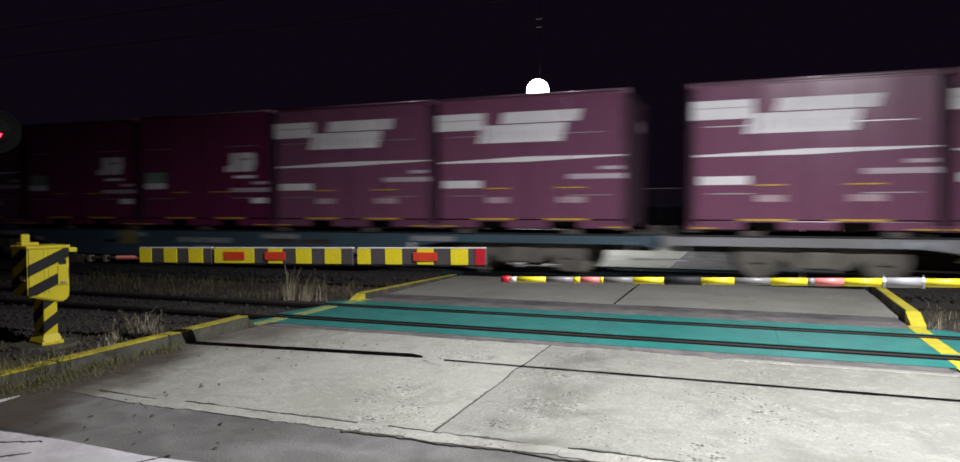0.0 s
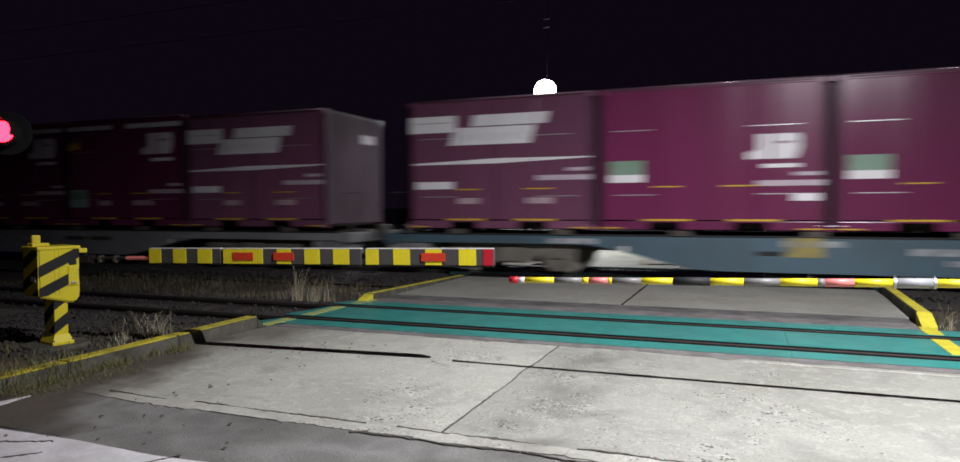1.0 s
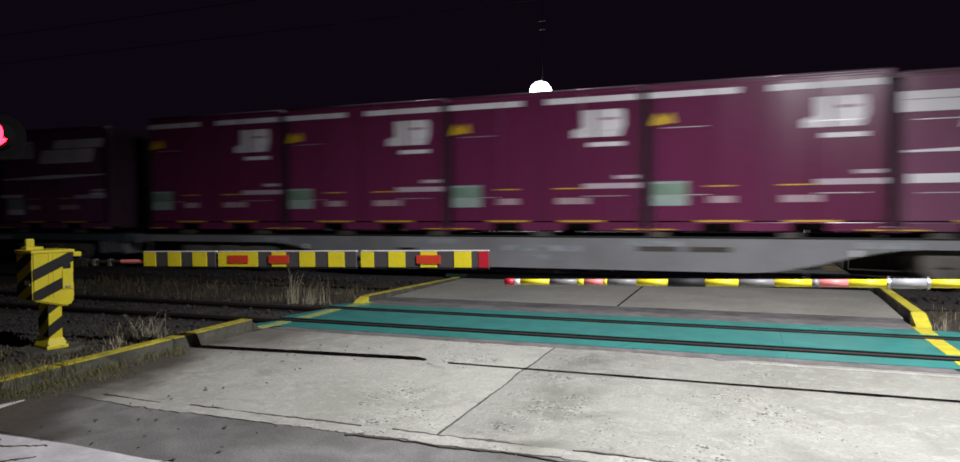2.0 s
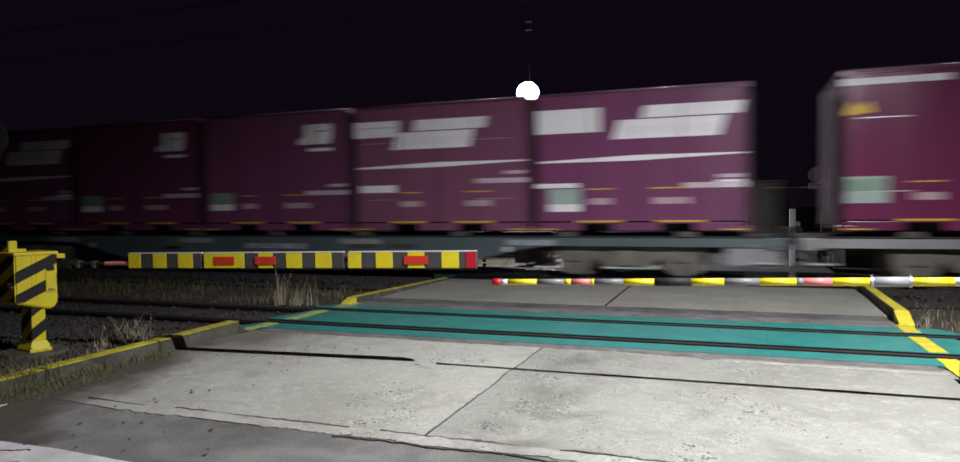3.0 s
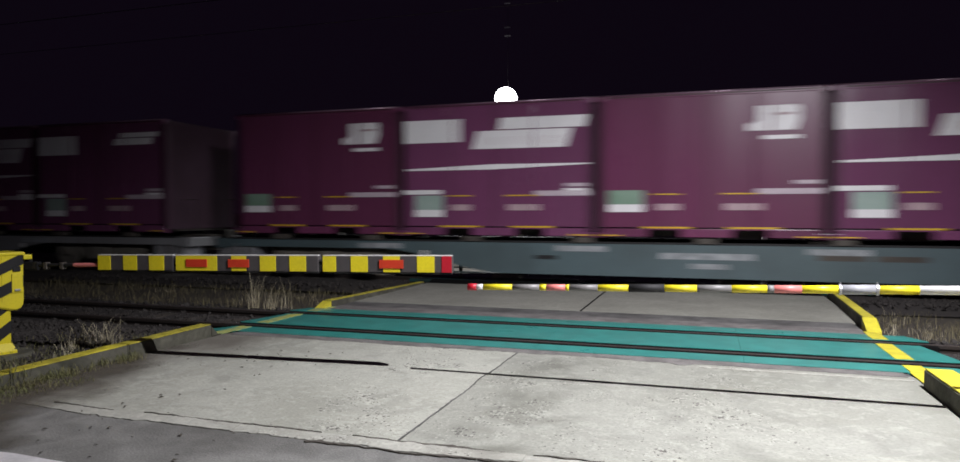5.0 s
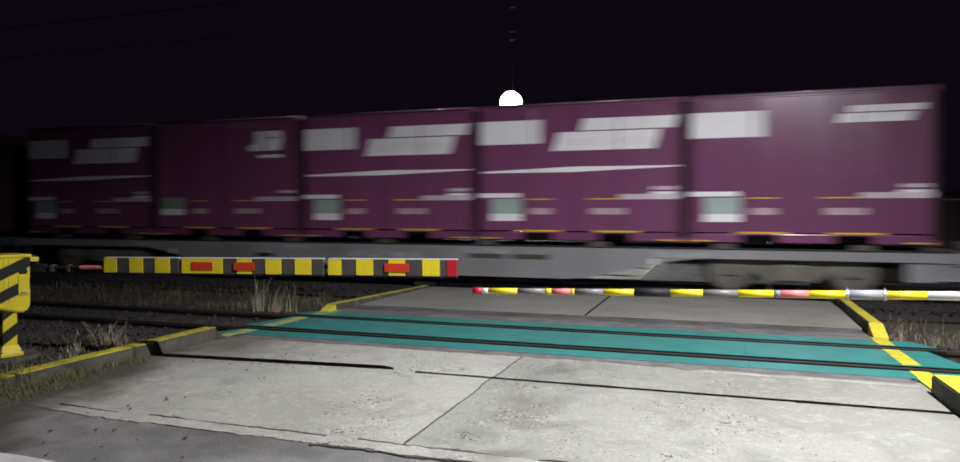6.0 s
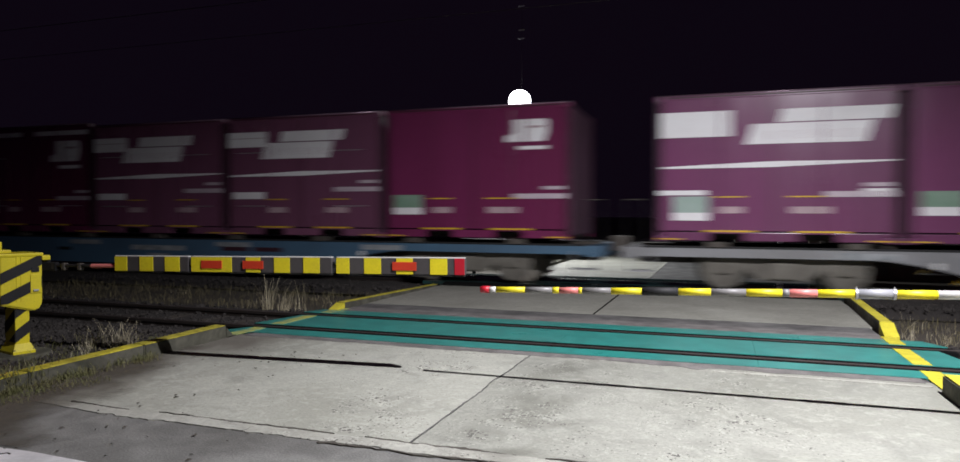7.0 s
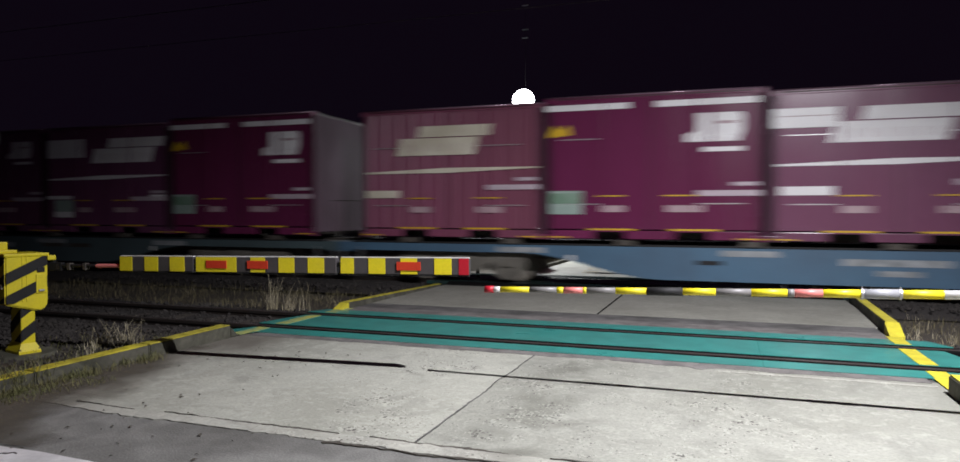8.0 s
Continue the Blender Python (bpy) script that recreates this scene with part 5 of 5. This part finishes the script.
    for u in (1.05, 2.62):
        bm = rod(B(), (u - hx, SIDE - 0.006, 0.2), (u - hx, SIDE - 0.006, HIGH - 0.1), 0.012, 8)
        part("locking_bar", bm, paint, c)
    yl = ((1.0, 1.5), (2.4, 2.95)) if kind in "WX" else ((0.95, 1.42), (2.1, 2.75))
    for a, b in yl:
        mark(c, a, b, 1.66, 1.68, M_MARK_YELLOW, "yellow_line", "thin yellow line")
        if kind != "R":
            mark(c, a + 0.05, b, 1.83, 1.94, M_MARK_PINK, "data_plate", "small pale plate")
    # small print at the front end
    dp = 0.03 if kind in "WX" else 0.19
    mark(c, 2.65, 3.66, 1.40 + dp, 1.49 + dp, M_PRINT, "small_print", "row of small white print")
    mark(c, 3.22, 3.62, 1.27 + dp, 1.33 + dp, M_PRINT, "small_print", "row of small white print")
    for u0, u1, d in ((0.25, 0.95, 0.70), (2.5, 3.3, 0.70), (0.3, 1.0, 1.80), (2.65, 3.4, 1.80)):
        if kind in "WXRS":
            mark(c, u0, u1, d, d + 0.012, M_LINE, "seam_line", "thin bright edge")
    if kind in "WXP":
        shape(c, [(0.10, 1.18), (1.85, 1.115), (3.66, 1.125), (3.66, 1.145), (1.85, 1.21), (0.10, 1.21)], white, "stripe", "long tapered white stripe")
    if kind == "W":
        mark(c, 0.04, 1.02, 0.28, 0.59, white, "name_panel", "white lettered panel")
        for d in (0.40,):
            mark(c, 0.10, 0.96, d, d + 0.012, M_MARK_PINK, "panel_print", "pale rows of print").location.y -= 0.003
        word_logo(c, 0.98, 0.29, 1.9, white)
        mark(c, 0.16, 0.95, 1.52, 1.66, white, "data_panel", "white data panel")
    elif kind == "X":
        word_logo(c, 0.85, 0.31, 1.9, white)
        mark(c, 0.10, 0.82, 1.52, 1.66, white, "data_panel", "cream data panel")
    elif kind in "PQ":
        mark(c, 0.06, 1.22, 0.26, 0.68, white, "name_panel", "white lettered panel")
        if kind == "P":
            word_logo(c, 1.55, 0.27, 2.08, white)
        else:
            mark(c, 2.5, 3.55, 0.24, 0.34, white, "emblem_bar", "white emblem row", 0.03)
            mark(c, 2.35, 3.4, 0.36, 0.5, white, "emblem_bar", "white emblem row", 0.05)
        mark(c, 0.04, 0.82, 1.56, 1.64, white, "data_panel", "white data panel")
        mark(c, 0.28, 0.86, 1.66, 2.06, M_SHEET, "paper_sheet", "pale green posted sheet")
        mark(c, 0.28, 0.86, 1.93, 2.06, white, "sheet_foot", "white foot of the sheet").location.y -= 0.003
        mark(c, 3.2, 3.62, 1.55, 1.68, white, "data_plate", "small pale plate")
    elif kind in "RNTU":
        ring_logo(c, 2.5, 0.86 if kind == "R" else 0.27, 0.80)
        ds = 1.22 if kind == "R" else 1.60
        mark(c, 0.20, 0.80, ds, ds + 0.24, M_STICKER, "sticker", "green sticker")
        mark(c, 0.20, 0.80, ds + 0.24, ds + 0.37, white, "sticker_foot", "white foot of the sticker")
        if kind == "R":
            mark(c, 3.2, 3.6, 1.80, 1.92, white, "data_plate", "small pale plate")
    elif kind == "S":
        mark(c, 0.0, 1.5, 0.115, 0.215, white, "top_stripe", "white stripe under the roof")
        mark(c, 1.95, 3.62, 0.115, 0.215, white, "top_stripe", "white stripe under the roof")
        ring_logo(c, 2.46, 0.36, 0.92)
        c.scale = (1, 1, 1.028)
        shape(c, [(0.05, 0.62), (0.15, 0.46), (0.26, 0.56), (0.40, 0.46), (0.46, 0.64), (0.05, 0.68)], M_MARK_YELLOW, "emblem", "yellow emblem")
        mark(c, 0.08, 0.66, 1.58, 1.98, M_SHEET, "paper_sheet", "pale green posted sheet")
        mark(c, 0.08, 0.66, 1.62, 1.80, M_STICKER, "sticker", "green sticker").location.y -= 0.003
    return c


def wheelset():
    bm = rod(B(), (0, -0.62, 0), (0, 0.62, 0), 0.07, 12)
    for s in (-1, 1):
        rod(bm, (0, s * (GAUGE / 2 - 0.03), 0), (0, s * (GAUGE / 2 + 0.06), 0), 0.41, 36, 0.405)
        rod(bm, (0, s * (GAUGE / 2 - 0.065), 0), (0, s * (GAUGE / 2 - 0.03), 0), 0.435, 36)
        for i in range(5):
            a = i * 1.2566
            rod(bm, (0.25 * math.cos(a), s * (GAUGE / 2 + 0.055), 0.25 * math.sin(a)), (0.25 * math.cos(a), s * (GAUGE / 2 + 0.068), 0.25 * math.sin(a)), 0.045, 10)
    return mesh_of("wheelset", bm, M_WHEEL)


def side_frame():
    bm = B()
    prism(bm, [(-1.12, 0.46), (-1.12, 0.54), (-0.5, 0.58), (0.5, 0.58), (1.12, 0.54), (1.12, 0.46), (0.66, 0.44), (0.36, 0.22), (-0.36, 0.22), (-0.66, 0.44)], -0.04, 0.04)
    for x in (-0.95, 0.95):
        box(bm, x - 0.12, x + 0.12, -0.09, 0.06, 0.31, 0.50, 0.02)
        rod(bm, (x, -0.13, 0.41), (x, -0.08, 0.41), 0.08, 16)
        # made-up round plate with a raised rim, standing for the wheel's lit face
        rod(bm, (x, -0.055, 0.40), (x, -0.02, 0.40), 0.325, 32, 0.345)
        for i in range(6):
            a = i * 1.0472 + 0.3
            rod(bm, (x + 0.22 * math.cos(a), -0.075, 0.40 + 0.22 * math.sin(a)), (x + 0.22 * math.cos(a), -0.05, 0.40 + 0.22 * math.sin(a)), 0.035, 8)
    box(bm, -0.26, 0.26, -0.10, 0.02, 0.24, 0.52, 0.03)
    return mesh_of("side_frame", bm, M_BOGIE)


WHEEL_MESH = wheelset()
FRAME_MESH = side_frame()
BOLSTER = mesh_of("bolster", box(B(), -0.25, 0.25, -0.85, 0.85, 0.36, 0.58, 0.02), M_UNDER)
BRAKE = mesh_of("brake_beam", box(B(), -0.05, 0.05, -0.7, 0.7, 0.22, 0.34, 0.01), M_UNDER)
WAGON_LONG = 20.1
BOGIE_AT = 7.4
WHEELS = []


def wagon(mat, label, boxes=""):
    """A flat container wagon; its origin lies on the rails at mid-length."""
    w = thing("container_wagon", label, "wagon", "wagons of the train")
    half = WAGON_LONG / 2
    top = FLOOR - Z_FAR - 0.005
    for s in (-1, 1):
        y0, y1 = s * 1.16 - 0.03, s * 1.16 + 0.03
        # side sill, deep at mid-length and tapering over the bogies
        belly = [(6.1 - 2.5 * i / 8, top - 0.26 - 0.42 * (3 * (i / 8) ** 2 - 2 * (i / 8) ** 3)) for i in range(9)]
        out = [(-half + 0.3, top - 0.11), (-half + 0.3, top - 0.26)] + [(-x, z) for x, z in belly] + belly[::-1] + [(half - 0.3, top - 0.26), (half - 0.3, top - 0.11)]
        part("side_sill", prism(B(), out, y0, y1), mat, w)
        part("sill_flange", box(B(), -half + 0.3, half - 0.3, s * 1.10 - 0.07, s * 1.10 + 0.07, top - 0.11, top - 0.075, 0.006), M_BLACK, w)
        for x in (-6.6, -2.6, 1.6, 5.2):
            part("lettered_panel", box(B(), x, x + 0.9, s * 1.19, s * 1.196, top - 0.25, top - 0.15), M_LETTER, w, "small pale lettered panel")
        part("lettering", box(B(), -0.75, 0.75, s * 1.19 - 0.003, s * 1.19 + 0.003, top - 0.36, top - 0.25), M_LETTER, w, "row of pale lettering")
        part("lettering", box(B(), -0.25, 0.35, s * 1.19 - 0.003, s * 1.19 + 0.003, top - 0.52, top - 0.43), M_LETTER, w, "short row of pale lettering")
        for x in (1.75, 2.6):
            part("dark_lettering", box(B(), x, x + 0.7, s * 1.19 - 0.003, s * 1.19 + 0.003, top - 0.34, top - 0.25), M_ROOF if mat is M_WAGON_BLUE else M_UNDER, w, "row of dark lettering")
        part("brake_plate", box(B(), -3.0, -2.6, s * 1.195 - 0.006, s * 1.195 + 0.006, top - 0.40, top - 0.33), M_BLACK, w, "dark slot in the sill")
        # brake lever, rod and white tag beside each bogie
        for e in (-1, 1):
            part("brake_tag", box(B(), e * 5.2 - 0.045, e * 5.2 + 0.045, s * 1.20 - 0.006, s * 1.20 + 0.006, 0.48, 0.58, 0.004), M_BARRIER_WHITE, w, "small white tag")
            part("brake_rod", rod(B(), (e * 2.9, s * 1.0, 0.27), (e * 4.9, s * 1.0, 0.25), 0.014, 8), M_GALV, w, "", True)
            part("brake_lever", rod(B(), (e * 4.9, s * 1.05, 0.24), (e * 4.65, s * 1.05, 0.44), 0.015, 8), M_MARK_YELLOW, w, "dull yellow brake lever", True)
        for i in range(9):
            x = -half + 1.6 + i * ((WAGON_LONG - 3.2) / 8)
            part("container_lock", box(B(), x - 0.16, x + 0.16, s * 1.12 - 0.1, s * 1.12 + 0.1, top - 0.09, top + 0.004, 0.008), M_UNDER, w)
    part("centre_beam", box(B(), -half + 0.2, half - 0.2, -0.22, 0.22, top - 0.42, top - 0.06, 0.01), M_UNDER, w)
    part("deck", box(B(), -half + 0.3, half - 0.3, -1.1, 1.1, top - 0.14, top - 0.11), M_UNDER, w)
    for i in range(9):
        x = -8 + i * 2
        part("cross_bearer", box(B(), x - 0.06, x + 0.06, -1.12, 1.12, top - 0.26, top - 0.14), M_UNDER, w)
    for e in (-1, 1):
        x = e * half
        part("end_sill", box(B(), x - 0.3 * (e > 0) - 0.001, x + 0.3 * (e < 0) + 0.001, -1.2, 1.2, top - 0.30, top - 0.10, 0.015), mat, w)
        part("coupler", box(B(), min(x, x + e * 0.2), max(x, x + e * 0.2), -0.16, 0.16, 0.62, 0.92, 0.03), M_UNDER, w)
        part("hand_rail", rod(B(), (x - e * 0.35, -0.9, top + 0.74), (x - e * 0.02, -0.9, top + 0.74), 0.008, 8), M_UNDER, w)
        for dx in (0.35, 0.02):
            part("rail_stanchion", rod(B(), (x - e * dx, -0.9, top - 0.1), (x - e * dx, -0.9, top + 0.74), 0.006, 8), M_BLACK, w)
        part("step", box(B(), min(x - e * 0.55, x - e * 0.1), max(x - e * 0.55, x - e * 0.1), -1.2, -1.0, 0.32, 0.35), M_GALV, w)
        for dx in (0.12, 0.53):
            part("step_hanger", box(B(), x - e * dx - 0.012, x - e * dx + 0.012, -1.2, -1.17, 0.34, top - 0.2), M_GALV, w)
        bogie = part("bogie", bmesh_of(BOLSTER), M_UNDER, w)
        bogie.matrix_basis = pose(e * BOGIE_AT, 0, 0)
        for s in (-1, 1):
            share("side_frame", FRAME_MESH, bogie, pose(0, s * 0.98, 0, 0, 0, 0 if s < 0 else 180))
        for dx in (-0.95, 0.95):
            share("wheelset", WHEEL_MESH, bogie, pose(dx, 0, 0.41))
            share("brake_beam", BRAKE, bogie, pose(dx * 0.48, 0, 0))
    # tank and gear hung under the frame
    part("air_tank", rod(B(), (-3.2, -0.6, 0.50), (-2.2, -0.6, 0.50), 0.19, 20), M_TANK, w, "pale grey air tank", True)
    part("brake_box", box(B(), 2.2, 2.9, -1.0, -0.5, 0.32, 0.60, 0.02), M_UNDER, w)
    if "y" in boxes:
        part("yellow_patch", box(B(), -2.55, -2.0, -1.196, -1.19, top - 0.42, top - 0.10), M_BROWN_YELLOW, w, "dull yellow patch on the sill")
    for e, mark_ in ((1, "f"), (-1, "r")):
        if mark_ in boxes:
            x0 = e * (half - 0.12) - (0.85 if e > 0 else 0)
            gear = part("end_box", box(B(), x0, x0 + 0.85, -1.15, -0.6, 0.28, 0.64, 0.02), M_TANK, w, "pale ribbed box under the frame")
            for i in range(6):
                x = x0 + 0.05 + i * 0.14
                part("box_rib", box(B(), x, x + 0.03, -1.165, -1.148, 0.30, 0.62), M_UNDER, gear)
    return w


def bmesh_of(me):
    bm = bmesh.new()
    bm.from_mesh(me)
    return bm


# front end of each wagon's load at the start, its containers from front to rear, the wagon's paint
CONSIST = [
    (18.08, "WWRWW", "grey"),
    (-1.89, "WWRRW", "slate"),
    (-22.77, "WSSSS", "grey"),
    (-43.05, "PWNTP", "teal"),
    (-62.94, "WPTPT", "teal"),
    (-83.77, "QPPNP", "grey"),
    (-104.22, "UWWSX", "blue"),
    (-124.28, "SPNNW", "teal"),
    (-144.90, "WPRNW", "grey"),
    (-165.30, "PWRRW", "teal"),
]
PITCH = 3.80
PAINTS = {"slate": (M_WAGON_SLATE, "dark slate-blue flat container wagon with dirty bogies"),
          "grey": (M_WAGON_GREY, "grey flat container wagon with worn paint and dirty bogies"),
          "teal": (M_WAGON_TEAL, "dark teal-grey flat container wagon with dirty bogies"),
          "blue": (M_WAGON_BLUE, "blue flat container wagon with dirty bogies")}
# the train runs not quite evenly: metres ahead of an even run
SWAY = [(0, 0.049), (0.5, 0.061), (1.0, -0.028), (1.5, -0.085), (2.25, -0.17), (3.0, -0.20), (3.5, 0.126), (4.0, 0.114), (4.5, 0.03), (5.25, 0.0),
        (6.0, -0.031), (6.5, -0.02), (7.0, -0.028), (7.5, -0.013), (8.0, 0.046)]
TRAIN = []          # things with their place along the track at the start, and their height
kept_containers, kept_wagons = {}, {}
for number, (front, kinds, paint) in enumerate(CONSIST):
    boxes = {1: "ry", 2: "f", 3: "f", 4: "r", 5: "f"}.get(number, "")
    if (paint, boxes) not in kept_wagons:
        kept_wagons[paint, boxes] = w = wagon(*PAINTS[paint], boxes)
    else:
        w = copy_thing(kept_wagons[paint, boxes], Matrix())
    TRAIN.append((w, front - (4 * PITCH + LONG) / 2, Z_FAR))
    WHEELS += [o for b in w.children if b.name.startswith("bogie") for o in b.children if o.name.startswith("wheelset")]
    for i, kind in enumerate(kinds):
        if kind not in kept_containers:
            kept_containers[kind] = c = container(kind)
        else:
            c = copy_thing(kept_containers[kind], Matrix())
        TRAIN.append((c, front - i * PITCH - LONG / 2, FLOOR))


def motions():
    for ob, x, z in TRAIN:
        walk(ob, [(t, pose(x + SPEED * t + d, Y_FAR, z)) for t, d in SWAY])
    step = math.degrees(SPEED / FPS / 0.41)
    for o in WHEELS:
        p = o.matrix_basis.translation.copy()
        walk(o, [(i / FPS, pose(p.x, p.y, p.z) @ Matrix.Rotation(radians(step * i), 4, "Y")) for i in range(241)])
    # the two red lamps flash in turn
    for k_, (rotor, x) in enumerate(ROTORS):
        rows_ = []
        base = pose(x, -0.03, 2.07)
        for n in range(-1, 8):
            on = 1.05 + 1.19 * n - 0.30 + (0.595 if k_ == 0 else 0.0)
            for t, a in ((on - 0.1, 180), (on - 0.0667, 240), (on - 0.0333, 300), (on, 360), (on + 0.495, 360), (on + 0.528, 420), (on + 0.561, 480), (on + 0.595, 540)):
                if 0 <= t <= 8:
                    rows_.append((t, base @ Matrix.Rotation(radians(a + 360 * n), 4, "Z")))
        first, last = rows_[0][1], rows_[-1][1]
        rows_ = [(0.0, first)] + [r for r in rows_ if 0.034 < r[0] < 7.96] + [(8.0, last)]
        walk(rotor, rows_)


motions()
